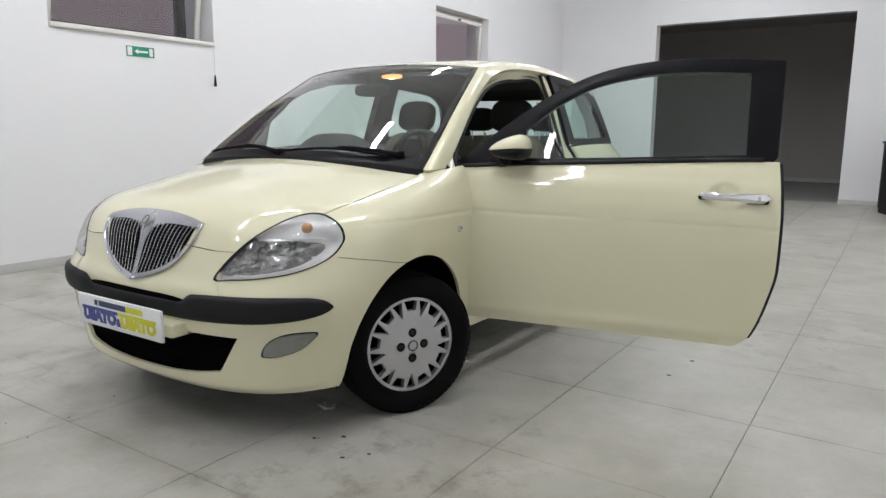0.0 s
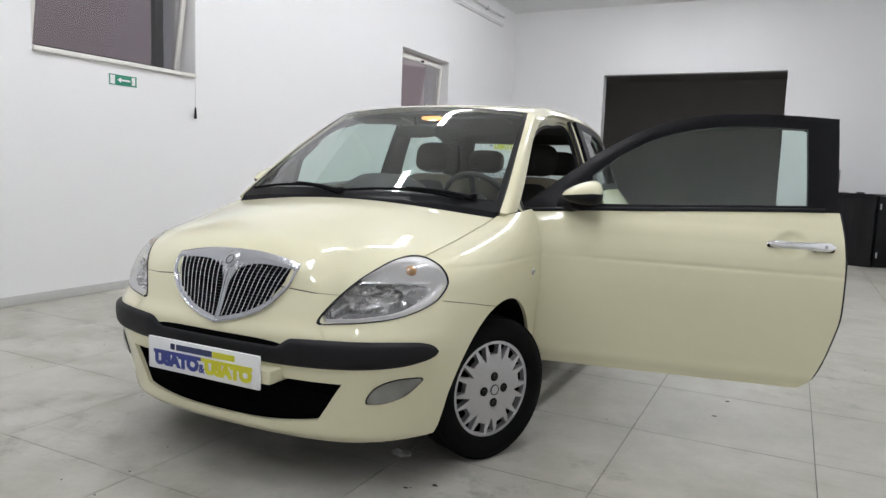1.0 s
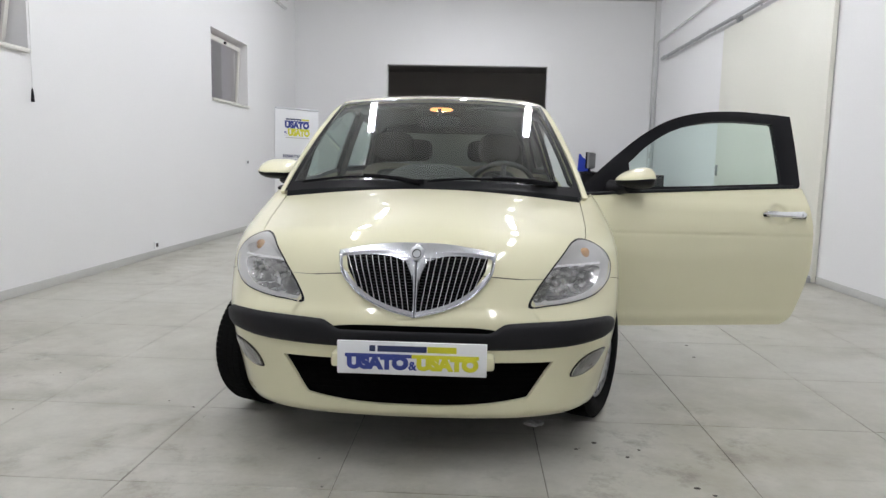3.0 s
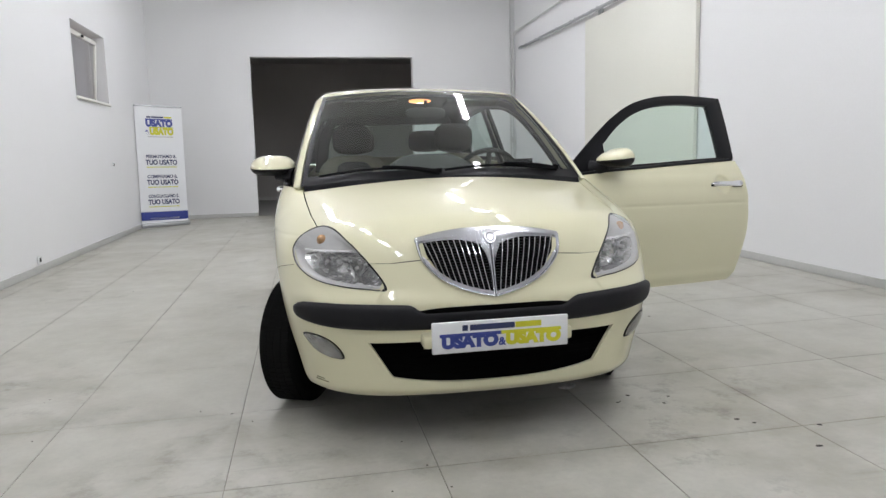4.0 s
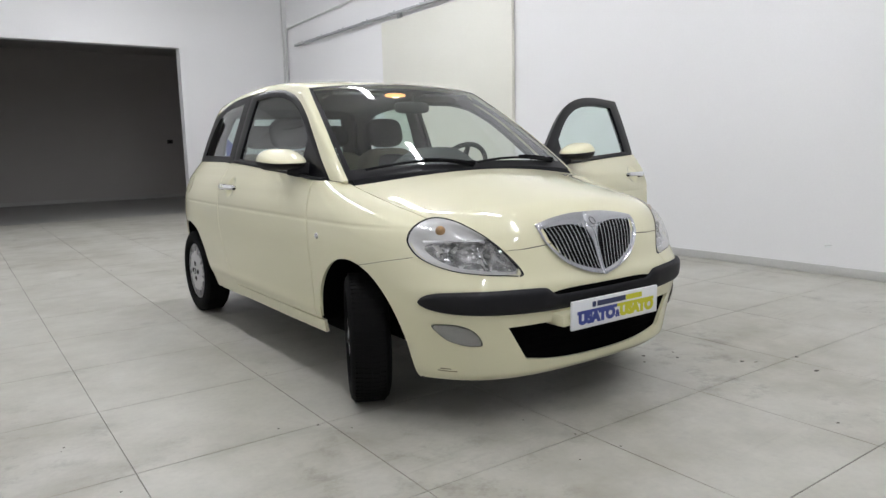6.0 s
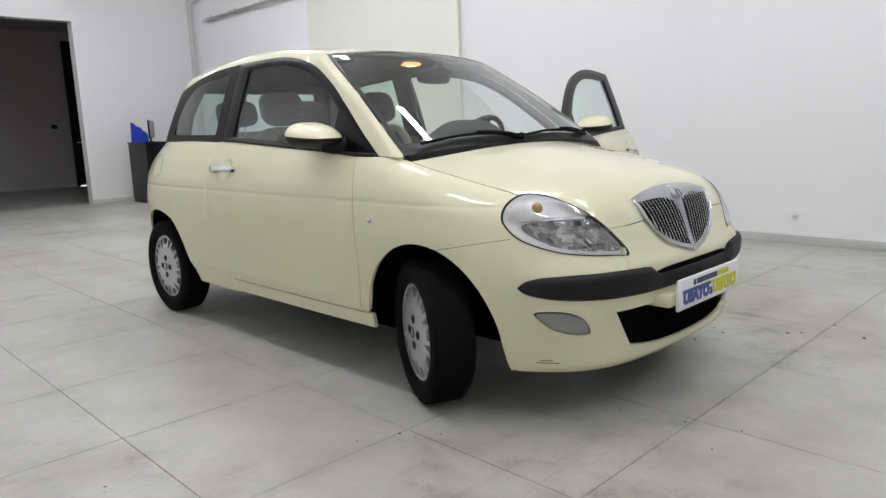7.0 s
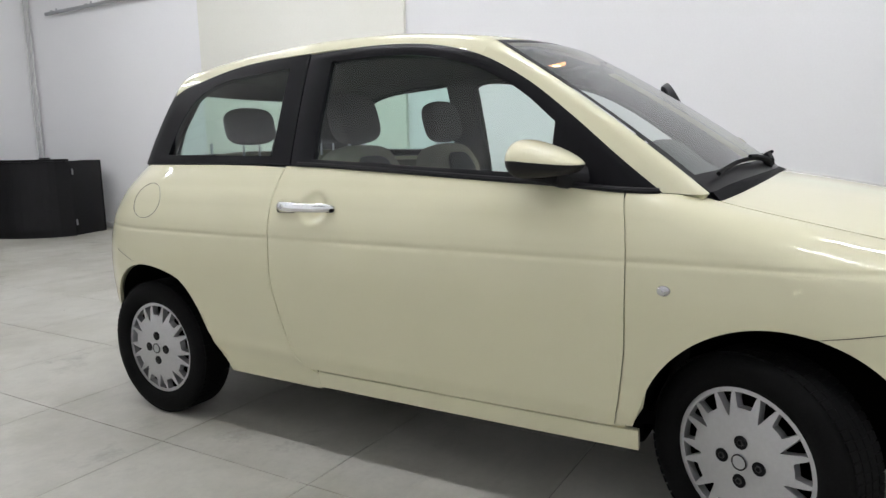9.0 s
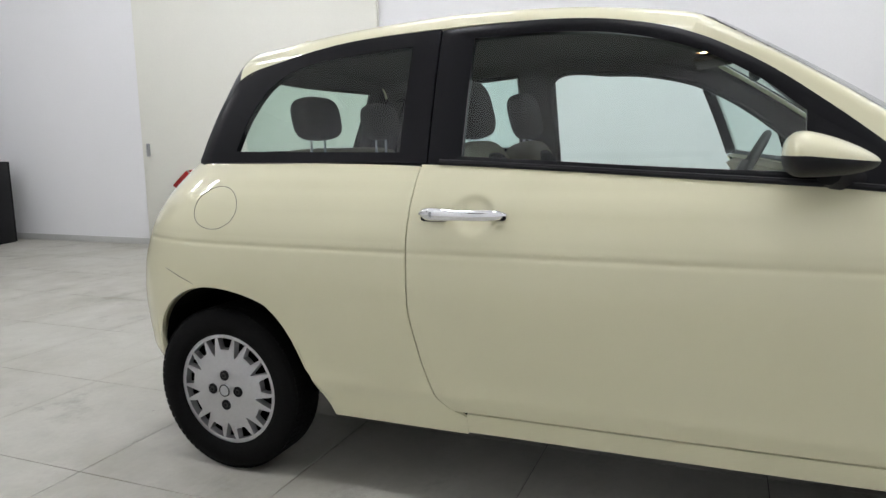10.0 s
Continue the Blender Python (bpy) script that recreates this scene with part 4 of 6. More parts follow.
def hubcap(w):
    """A silver cover: rim band, nine wedge windows and nine slits between them, four bolts and a badge."""
    R1, R2 = 0.183, 0.206
    n = 540

    def dome(r):
        return 0.078 - 0.018 * (r / R2) ** 2

    bm = bmesh.new()

    def openings(a):
        """Inner radius from which the cover is cut at this angle."""
        c = (a / (2 * math.pi) * 18) % 1.0
        i = int(a / (2 * math.pi) * 18) % 2
        t = abs(c - 0.5) * 2
        if i == 0:                                   # wide window, narrowing inwards
            return 0.143 + 0.040 * max(0.0, (t - 0.66) / 0.30) ** 2 if t < 0.96 else R1
        return 0.120 + 0.063 * (t / 0.70) ** 1.5 if t < 0.70 else R1   # leaf-shaped slit

    lims = []
    for j in range(n):
        a = 2 * math.pi * j / n
        lims.append(min(openings(a + 1e-6), R1))
    radii = [0.0, 0.02, 0.045, 0.07, 0.09]

    def vert(r, a, dx=0.0):
        return bm.verts.new((float(dome(r)) + dx, r * math.cos(a), r * math.sin(a)))

    grid = []
    for j in range(n):
        a = 2 * math.pi * j / n
        rr = radii[1:] + [0.09 + (lims[j] - 0.09) * q for q in (0.5, 1.0)]
        grid.append([vert(r, a) for r in rr] + [vert(lims[j], a, -0.026)])
    centre = vert(0, 0)
    for j in range(n):
        A, B = grid[j], grid[(j + 1) % n]
        bm.faces.new((centre, A[0], B[0]))
        for p, q, r, t in zip(A, A[1:], B[1:], B):
            bm.faces.new((p, q, r, t))
    band = []
    for j in range(n):
        a = 2 * math.pi * j / n
        band.append([vert(R1, a, -0.026), vert(R1, a), vert(0.197, a, 0.003), vert(R2, a), vert(R2 + 0.002, a, -0.012)])
    for j in range(n):
        A, B = band[j], band[(j + 1) % n]
        for p, q, r, t in zip(A, A[1:], B[1:], B):
            bm.faces.new((p, q, r, t))
    part("wheel_cover", bm, M_SILVER, w, "silver wheel cover with slots", smooth=True)
    for i in range(4):
        a = i * math.pi / 2
        # no hole is cut: a flat black disc gives the recess its shade
        bm = bmesh.new()
        bmesh.ops.create_cone(bm, cap_ends=True, segments=20, radius1=0.0185, radius2=0.0185, depth=0.005, matrix=Matrix.Translation((0.0765, 0.053 * math.cos(a), 0.053 * math.sin(a))) @ Matrix.Rotation(math.pi / 2, 4, "Y"))
        part("bolt_recess_shade", bm, M_GLOSSBLACK, w)
        lathe("bolt", [(0.0, 0.0095), (0.003, 0.0095), (0.004, 0.006)], M_DASH, w, n=6).data.transform(Matrix.Translation((0.0785, 0.053 * math.cos(a), 0.053 * math.sin(a))))
    bm = bmesh.new()
    bmesh.ops.create_cone(bm, cap_ends=True, segments=28, radius1=0.023, radius2=0.020, depth=0.008, matrix=Matrix.Translation((0.079, 0, 0)) @ Matrix.Rotation(math.pi / 2, 4, "Y"))
    part("centre_badge", bm, M_SATIN, w)
    tube("badge_ring", [(0.083, 0.020 * math.cos(a), 0.020 * math.sin(a)) for a in np.linspace(0, 2 * math.pi, 24, endpoint=False)], 0.0022, M_DASH, w, sides=6, closed=True)


WHEELS = [(1, -1.192, -25), (-1, -1.166, -25), (1, 1.194, 0), (-1, 1.194, 0)]
TRACK = 0.735
wbase = None
for sx, y, st in WHEELS:
    m = pose(sx * TRACK, y, 0.2645, 0, 0, st + (0 if sx > 0 else 180))
    if wbase is None:
        wbase = wheel("wheel")
        wbase.matrix_basis = m
        wbase["label"] = "black tyre with a silver slotted cover"
    else:
        copy_thing(wbase, m)

# underside and wheel housings
boxed("underbody", (-0.62, -0.84, 0.165), (0.62, 0.80, 0.27), M_DARK, car, bevel=0.03)
# unseen trays, added low and wide to block light reaching the floor below
boxed("undertray_light_block", (-0.61, -1.66, 0.160), (0.61, -1.48, 0.20), M_DARK, car, bevel=0.01)
boxed("undertray_light_block", (-0.42, -1.79, 0.163), (0.42, -1.662, 0.20), M_DARK, car, bevel=0.01)
boxed("subframe", (-0.44, -1.66, 0.150), (0.44, 1.50, 0.26), M_DARK, car, bevel=0.03)
boxed("engine_bay", (-0.40, -1.80, 0.25), (0.40, -0.95, 0.60), M_DARK, car, bevel=0.05)
for sx in (1, -1):
    for yc in (ARCH, 1.195):
        bm = bmesh.new()
        n = 28
        rows = []
        arc = [(yc + 0.346 * math.cos(math.pi * i / n), 0.288 + 0.346 * math.sin(math.pi * i / n)) for i in range(n + 1)]
        for y, z in ([(yc + 0.346, 0.18), (yc + 0.346, 0.23)] if yc > 0 else []) + arc + ([] if yc > 0 else [(yc - 0.346, 0.23), (yc - 0.346, 0.16)]):
            w = float(from_side(body, np.array([[y, z]]), 1)[0][0]) - 0.010
            rows.append([bm.verts.new((sx * x, y, z)) for x in (0.45, 0.58, w)])
        for A, B in zip(rows, rows[1:]):
            for p, q, r, t in zip(A, A[1:], B[1:], B):
                bm.faces.new((p, q, r, t))
        c = [bm.verts.new((sx * 0.45, yc, 0.288))]
        for A, B in zip(rows, rows[1:]):
            bm.faces.new((c[0], A[0], B[0]))
        part("wheel_housing", bm, M_DARK, car)


# ---------------------------------------------------------------- car: lamps, grille, strip, plate
def loop_sheet(pts_loop, m, depth, n=96, shrink=0.0):
    """Rings from a closed (q, z) loop in to its middle; depth(k) is the offset of ring k (0 rim, 1 middle)."""
    A = spline(pts_loop, n, True)
    c = A.mean(0)
    k = np.linspace(0, 1, m)
    rings = []
    for t in k:
        Q = c + (A - c) * (1 - t * (1 - 1e-3)) * (1 - shrink)
        rings.append(wrap(Q, depth(t)))
    return np.stack(rings, 1)


LAMP = [(-1.719, 0.601), (-1.675, 0.603), (-1.617, 0.611), (-1.535, 0.631), (-1.462, 0.670), (-1.424, 0.720), (-1.416, 0.754), (-1.425, 0.792), (-1.455, 0.820), (-1.500, 0.822), (-1.560, 0.799), (-1.630, 0.744), (-1.690, 0.664)]
CHAMBER = [(-1.703, 0.616), (-1.660, 0.616), (-1.600, 0.625), (-1.528, 0.648), (-1.474, 0.690), (-1.462, 0.718), (-1.510, 0.731), (-1.570, 0.732), (-1.646, 0.727), (-1.688, 0.668)]


def headlamp(sx):
    h = empty("headlamp")
    h.parent = car
    h["label"] = "clear almond-shaped headlamp in a dark seal"
    A = np.array(LAMP)
    c = A.mean(0)
    rim = wrap(ruled(spline(c + (A - c) * 1.012, 96, True), spline(c + (A - c) * 0.968, 96, True), 4), 0.0025)
    mirrored("seal", rim, M_GLOSSBLACK, h, sx, closed=True, rim=0.012, flip=False)
    # pale housing round a dark chamber that holds the two reflectors
    edge = spline(c + (A - c) * 0.985, 96, True)
    dense = spline(CHAMBER, 720, True)
    cc = np.array([-1.590, 0.683])
    ang_d = np.arctan2(dense[:, 1] - cc[1], dense[:, 0] - cc[0])
    rad_d = np.hypot(*(dense - cc).T)
    order = np.argsort(ang_d)
    ang_e = np.arctan2(edge[:, 1] - cc[1], edge[:, 0] - cc[0])
    rad_e = np.minimum(np.interp(ang_e, ang_d[order], rad_d[order], period=2 * math.pi), 0.93 * np.hypot(*(edge - cc).T))
    mouth = cc + np.stack([np.cos(ang_e), np.sin(ang_e)], -1) * rad_e[:, None]
    ringed = ruled(edge, mouth, 8)
    sink = np.array([0.0018, 0.0018, -0.006, -0.012, -0.016, -0.019, -0.0205, -0.021])[None, :, None] + np.zeros((96, 8, 1))
    mirrored("housing", wrap(ringed, sink), M_LAMPGREY, h, sx, closed=True, rim=0, flip=False)
    bowl = np.stack([wrap(cc + (mouth - cc) * (1 - 0.999 * t), -0.021 - 0.050 * (1 - (1 - min(1, t / 0.4)) ** 2)) for t in np.linspace(0, 1, 10)], 1)
    # its free-form reflector breaks into uneven facets
    rf = np.random.default_rng(11)
    facet = np.repeat(np.repeat(rf.uniform(-1, 1, (16, 5)), 6, axis=0), 2, axis=1)
    bowl[:, 1:-1, 1] += 0.0075 * facet[:, 1:-1]
    bowl[:, 1:-1, 2] += 0.0030 * np.roll(facet, 12, axis=0)[:, 1:-1]
    cb = mirrored("chamber", bowl, M_LAMPDARK, h, sx, closed=True, rim=0, flip=False, label="dark grey faceted reflector chamber")
    cb.data.polygons.foreach_set("use_smooth", [False] * len(cb.data.polygons))
    lens = loop_sheet(c + (A - c) * 0.985, 8, lambda t: 0.003 + 0.008 * math.sin(min(1, t * 1.6) * math.pi / 2))
    mirrored("lens", lens, G_LENS, h, sx, closed=True, rim=0, flip=False)
    # two round reflectors, a divider bar above them and the amber indicator bulb
    for q, z, r, name in ((-1.622, 0.674, 0.034, "main_reflector"), (-1.530, 0.693, 0.026, "dip_reflector")):
        p = wrap(np.array([[q, z]]), -0.052)[0]
        a = -(q + 1.1) / 0.9 * math.pi / 2
        d = Vector((math.cos(a) * 0.35, -1.0, 0.02)).normalized()
        prof = [(0.0, 0.001), (0.006, r * 0.3), (0.022, r * 0.75), (0.030, r)]
        ob = lathe(name, prof, M_LAMPDARK, h, n=9)
        ob.data.polygons.foreach_set("use_smooth", [False] * len(ob.data.polygons))
        x = d
        yv = Vector((0, 0, 1)).cross(x).normalized()
        zv = x.cross(yv)
        R = Matrix((x, yv, zv)).transposed().to_4x4()
        m = Matrix.Translation(p) @ R
        b = lathe("bulb", [(0.0, 0.007), (0.026, 0.007), (0.031, 0.005), (0.033, 0.001)], M_LAMPGREY, h, n=16)
        for o in (ob, b):
            o.data.transform(m)
            if sx < 0:
                o.data.transform(Matrix.Diagonal((-1, 1, 1, 1)))
                o.data.flip_normals()
    band = wrap(ruled(spline([(-1.655, 0.728), (-1.61, 0.733), (-1.55, 0.734), (-1.46, 0.732)], 30), spline([(-1.652, 0.734), (-1.61, 0.740), (-1.55, 0.741), (-1.455, 0.739)], 30), 3), -0.015)
    mirrored("divider", band, M_REFLECT, h, sx, rim=0.02)
    amber = wrap(ruled(spline([(-1.525, 0.758), (-1.482, 0.758)], 8), spline([(-1.510, 0.790), (-1.482, 0.790)], 8), 6), -0.018)
    bm = bmesh.new()
    bmesh.ops.create_uvsphere(bm, u_segments=16, v_segments=10, radius=0.0205)
    bmesh.ops.transform(bm, matrix=Matrix.Translation(Vector(amber.reshape(-1, 3).mean(0) * np.array([sx, 1, 1]))), verts=bm.verts)
    part("indicator_bulb", bm, M_AMBER, h, "amber indicator bulb", smooth=True)
    ribs = 5
    for i in range(ribs):
        z = 0.752 + 0.008 * i
        tube("rib", (wrap(np.stack([np.linspace(-1.452, -1.435, 4), np.full(4, z)], -1), 0.006) * np.array([sx, 1, 1])).tolist(), 0.0012, M_LAMPGREY, h, sides=5)


M_LAMPGREY = material("pale grey lamp housing", (0.56, 0.56, 0.555), 0.32, metal=0.3, var=0.03, scale=6, rough_var=0.02)
M_LAMPDARK = material("dark grey lamp chamber", (0.57, 0.57, 0.57), 0.26, metal=0.8, var=0.25, scale=28)
for sx in (1, -1):
    headlamp(sx)

M_FOG = material("grey lamp insert", (0.36, 0.365, 0.36), 0.2, metal=0.7, var=0.42, scale=7)
FOG = [(-1.610, 0.337), (-1.604, 0.366), (-1.587, 0.396), (-1.556, 0.416), (-1.518, 0.4195), (-1.489, 0.412), (-1.506, 0.380), (-1.531, 0.352), (-1.570, 0.334), (-1.600, 0.331)]
for sx in (1, -1):
    A = np.array(FOG)
    c = A.mean(0)
    f = empty("fog_lamp")
    f.parent = car
    f["label"] = "clear fog lamp set in the bumper"
    rim = wrap(ruled(spline(c + (A - c) * 1.03, 64, True), spline(c + (A - c) * 0.955, 64, True), 4), 0.004)
    mirrored("seal", rim, M_GLOSSBLACK, f, sx, closed=True, rim=0.01, flip=True)
    mirrored("reflector", loop_sheet(c + (A - c) * 0.95, 8, lambda t: 0.0055 - 0.0035 * math.sin(min(1, t * 1.2) * math.pi / 2) ** 2, 64), M_FOG, f, sx, closed=True, rim=0, flip=True)
    mirrored("lens", loop_sheet(c + (A - c) * 0.95, 6, lambda t: 0.0065 + 0.006 * math.sin(min(1, t * 1.4) * math.pi / 2), 64), G_LENS, f, sx, closed=True, rim=0, flip=True)


# dark rubbing strip across the bumper, lower in the middle
def strip():
    n, m = 150, 12
    a = np.linspace(-1, 1, n)[:, None]
    v = np.linspace(0, 1, m)[None, :]
    b = np.abs(a)
    q = -2.0 + 0.547 * b
    lo = lerp_table(q, [(-2.0, 0.448), (-1.82, 0.447), (-1.66, 0.454), (-1.54, 0.465), (-1.485, 0.478), (-1.463, 0.490), (-1.453, 0.502)])
    up = lerp_table(q, [(-2.0, 0.511), (-1.820, 0.511), (-1.776, 0.545), (-1.67, 0.552), (-1.59, 0.553), (-1.51, 0.547), (-1.475, 0.534), (-1.46, 0.520), (-1.453, 0.508)])
    z = lo + (up - lo) * v
    q2 = q + 0 * v
    end = np.clip((1 - b) / 0.06, 0, 1) ** 0.5
    mid = 0.45 + 0.55 * np.clip((q - -1.83) / 0.06, 0, 1)
    off = 0.002 + 0.019 * mid * end * np.sqrt(np.maximum(1 - (2 * v - 1) ** 4, 0))
    P = wrap(np.stack([q2, z], -1), off[..., None] if off.ndim == 2 else off)
    P[..., 0] *= np.where(a < 0, -1, 1)
    sheet("bumper_strip", P, M_PLASTIC, car, "matt black rubbing strip", rim=0.01)


strip()
xs = np.linspace(-0.292, 0.292, 40)
sheet("upper_slot", ruled(from_front(np.stack([xs, np.full(40, 0.508)], -1), 0.003), from_front(np.stack([xs, 0.531 - 0.010 * np.abs(xs / 0.292) ** 6], -1), 0.003), 4), M_DARK, car, "dark slot above the rubbing strip", rim=0)

# shield grille: chrome frame with centre rib, black core, chrome bars, badge
grille = empty("grille")
grille.parent = car
grille["label"] = "shield-shaped chrome grille with upright bars"
xz = np.stack(np.broadcast_arrays(np.linspace(-1, 1, 40)[:, None] * np.interp(np.linspace(0.572, 0.79, 20), [0.57, 0.6, 0.66, 0.72, 0.79], [0.04, 0.12, 0.21, 0.25, 0.265])[None, :], np.linspace(0.572, 0.79, 20)[None, :]), -1)
sheet("core", from_front(xz, 0.002), M_DARK, grille, rim=0)
mesh_bm = bmesh.new()
for zz in np.arange(0.585, 0.765, 0.0105):
    half = float(np.interp(zz, [0.57, 0.6, 0.66, 0.72, 0.77], [0.03, 0.10, 0.205, 0.245, 0.258]))
    W = from_front(np.stack([np.linspace(-half, half, 24), np.full(24, zz)], -1), 0.006)
    rows = [[mesh_bm.verts.new((p[0], p[1] + dy, p[2] + dz)) for dy, dz in ((0.003, -0.0016), (-0.001, 0.0), (0.003, 0.0016))] for p in W]
    for A, B in zip(rows, rows[1:]):
        for j in range(2):
            mesh_bm.faces.new((A[j], A[j + 1], B[j + 1], B[j]))
part("mesh", mesh_bm, M_PLASTIC, grille, "dark mesh behind the bars")
for sx in (1, -1):
    outer = np.concatenate([spline([(0.0, 0.821), (0.10, 0.818), (0.20, 0.804), (0.287, 0.784)], 40), spline([(0.290, 0.774), (0.277, 0.712), (0.245, 0.668), (0.190, 0.622), (0.105, 0.584), (0.0, 0.559)], 50), np.linspace((0.0, 0.565), (0.0, 0.816), 30)])
    inner = np.concatenate([spline([(0.040, 0.752), (0.10, 0.770), (0.18, 0.772), (0.268, 0.764)], 40), spline([(0.275, 0.759), (0.265, 0.710), (0.235, 0.668), (0.184, 0.626), (0.103, 0.590), (0.012, 0.569)], 50), spline([(0.009, 0.580), (0.010, 0.64), (0.016, 0.70), (0.036, 0.746)], 30)])
    R = ruled(outer, inner, 7)
    P = from_front(R, 0.0)
    t = np.linspace(0, 1, 7)[None, :]
    P[..., 1] -= 0.004 + 0.009 * np.sin(np.clip(t * 1.15, 0, 1) * math.pi) ** 0.7
    P[..., 0] *= sx
    sheet("frame", P, M_GRILLE, grille, "polished chrome surround", rim=0.02, closed=True, flip=sx > 0)
    for i in range(10):
        k = (i + 0.6) / 10.2
        x1 = 0.038 + 0.230 * k
        x0 = 0.010 + 0.215 * k ** 1.05
        z0 = float(np.interp(x0, [0.0, 0.10, 0.178, 0.225, 0.252], [0.576, 0.597, 0.632, 0.668, 0.70])) + 0.004
        L = np.stack([np.linspace(x1, x0, 8), np.linspace(0.771, z0, 8)], -1)
        W = from_front(L, 0.009)
        bm = bmesh.new()
        rows = []
        for p in W:
            rows.append([bm.verts.new((sx * (p[0] + dx), p[1] + dy, p[2])) for dx, dy in ((-0.0017, 0.008), (-0.0012, -0.001), (0.0012, -0.001), (0.0017, 0.008))])
        for A, B in zip(rows, rows[1:]):
            for j in range(3):
                bm.faces.new((A[j], A[j + 1], B[j + 1], B[j]))
        part("bar", bm, M_CHROME, grille)
bm = bmesh.new()
ring_pts = np.stack([0.027 * np.sin(np.linspace(0, 2 * math.pi, 40, endpoint=False)), 0.783 + 0.027 * np.cos(np.linspace(0, 2 * math.pi, 40, endpoint=False))], -1)
base = from_front(ring_pts, 0.012)
face = from_front(ring_pts * np.array([0.8, 0.8]) + np.array([0, 0.156]), 0.026)
V0 = [bm.verts.new(p) for p in base]
V1 = [bm.verts.new(p) for p in face]
for i in range(40):
    bm.faces.new((V0[i], V0[(i + 1) % 40], V1[(i + 1) % 40], V1[i]))
bm.faces.new(V1)
part("badge", bm, M_SATIN, grille, "small plain round badge", smooth=True)
tube("badge_rim", from_front(ring_pts * np.array([0.55, 0.55]) + np.array([0, 0.351]), 0.0275).tolist(), 0.0015, M_DASH, grille, sides=6, closed=True)


# ---------------------------------------------------------------- lettering
def lettering(name, text, size, mat, parent, m, bold=0.0, width=None, extrude=0.0006):
    cu = bpy.data.curves.new(name, "FONT")
    cu.body, cu.size, cu.offset, cu.extrude = text, size, bold, extrude
    cu.align_x, cu.align_y = "CENTER", "CENTER"
    tmp = bpy.data.objects.new(name, cu)
    me = bpy.data.meshes.new_from_object(tmp)
    bpy.data.objects.remove(tmp)
    bpy.data.curves.remove(cu)
    if width:
        xs = [v.co.x for v in me.vertices]
        s = width / (max(xs) - min(xs))
        me.transform(Matrix.Diagonal((s, 1, 1, 1)))
    me.transform(m)
    me.materials.clear()
    me.name = name
    return link(name, me, mat, parent)


M_PLATE = material("white printed plate", (0.78, 0.79, 0.80), 0.35, var=0.02)
M_INKBLUE = material("blue print", (0.035, 0.055, 0.26), 0.4, var=0.04)
M_INKYELLOW = material("yellow green print", (0.62, 0.60, 0.03), 0.4, var=0.04)
M_INKDARK = material("dark blue print", (0.02, 0.03, 0.10), 0.4, var=0.04)


def upright(x, y, z, turn=0.0, lean=0.0):
    """Pose of a flat thing that faces -y when turn is 0."""
    return pose(x, y, z, 0, 0, turn) @ pose(0, 0, 0, 90 + lean)


def slogan(parent, m, w, h, stacked=False):
    """The two-colour word mark of the dealer's used-car sign."""
    flat = lambda nm, x0, x1, y0, y1, mat: boxed(nm, (x0, y0, 0.0004), (x1, y1, 0.0012), mat, parent, m=m)
    if not stacked:
        flat("blue_band", -0.45 * w, 0.0, 0.02 * h, 0.13 * h, M_INKBLUE)
        flat("yellow_band", 0.0, 0.45 * w, 0.02 * h, 0.13 * h, M_INKYELLOW)
        lettering("blue_word", "USATO", 0.50 * h, M_INKBLUE, parent, m @ Matrix.Translation((-0.23 * w, -0.155 * h, 0.0014)), bold=0.042 * h, width=0.415 * w)
        lettering("ampersand", "&", 0.36 * h, M_INKBLUE, parent, m @ Matrix.Translation((0.005 * w, -0.22 * h, 0.0018)), bold=0.012 * h)
        lettering("yellow_word", "USATO", 0.50 * h, M_INKYELLOW, parent, m @ Matrix.Translation((0.24 * w, -0.155 * h, 0.0014)), bold=0.042 * h, width=0.415 * w)
        # dealer's name above, as plain bars
        for x0, x1, mt in ((-0.285, -0.245, M_INKDARK), (-0.23, 0.10, M_INKDARK), (0.105, 0.30, M_INKYELLOW)):
            flat("name_bar", x0 * w, x1 * w, 0.20 * h, 0.385 * h, mt)


plate = tagged(empty("number_plate"), "white dealer plate with blue and yellow lettering", "sign")
plate.matrix_world = pose(CAR[0], CAR[1], 0)
PM = upright(0.0, -1.987, 0.429, 0, 1.0)
boxed("board", (-0.262, -0.059, -0.012), (0.262, 0.059, 0.0), M_PLATE, plate, bevel=0.003, m=PM)
slogan(plate, PM, 0.52, 0.118)
boxed("plate_bracket", (-0.290, -1.966, 0.384), (0.290, -1.86, 0.436), M_PAINT, car, bevel=0.012)

# repeaters on the wings, fuel flap, scuff, tail lamps
for sx in (1, -1):
    p = from_side(body, np.array([[-0.935, 0.712]]), sx)[0]
    bm = bmesh.new()
    bmesh.ops.create_uvsphere(bm, u_segments=24, v_segments=12, radius=1.0)
    bmesh.ops.transform(bm, matrix=Matrix.Translation(p) @ Matrix.Diagonal((0.008, 0.018, 0.0145, 1)), verts=bm.verts)
    part("side_repeater", bm, M_LAMPDARK, car, "grey side repeater lamp", smooth=True)
ang = np.linspace(0, 2 * math.pi, 48, endpoint=False)
fl = wrap(np.stack([1.122 + 0.060 * np.cos(ang), 0.900 + 0.070 * np.sin(ang)], -1), 0.0008) * np.array([-1, 1, 1])
tube("fuel_flap_gap", fl.tolist(), 0.0009, M_DASH, car, "round fuel flap outline", sides=6, closed=True)
M_SCUFF = material("scraped paint", (0.17, 0.15, 0.08), 0.7, var=0.4, scale=60)
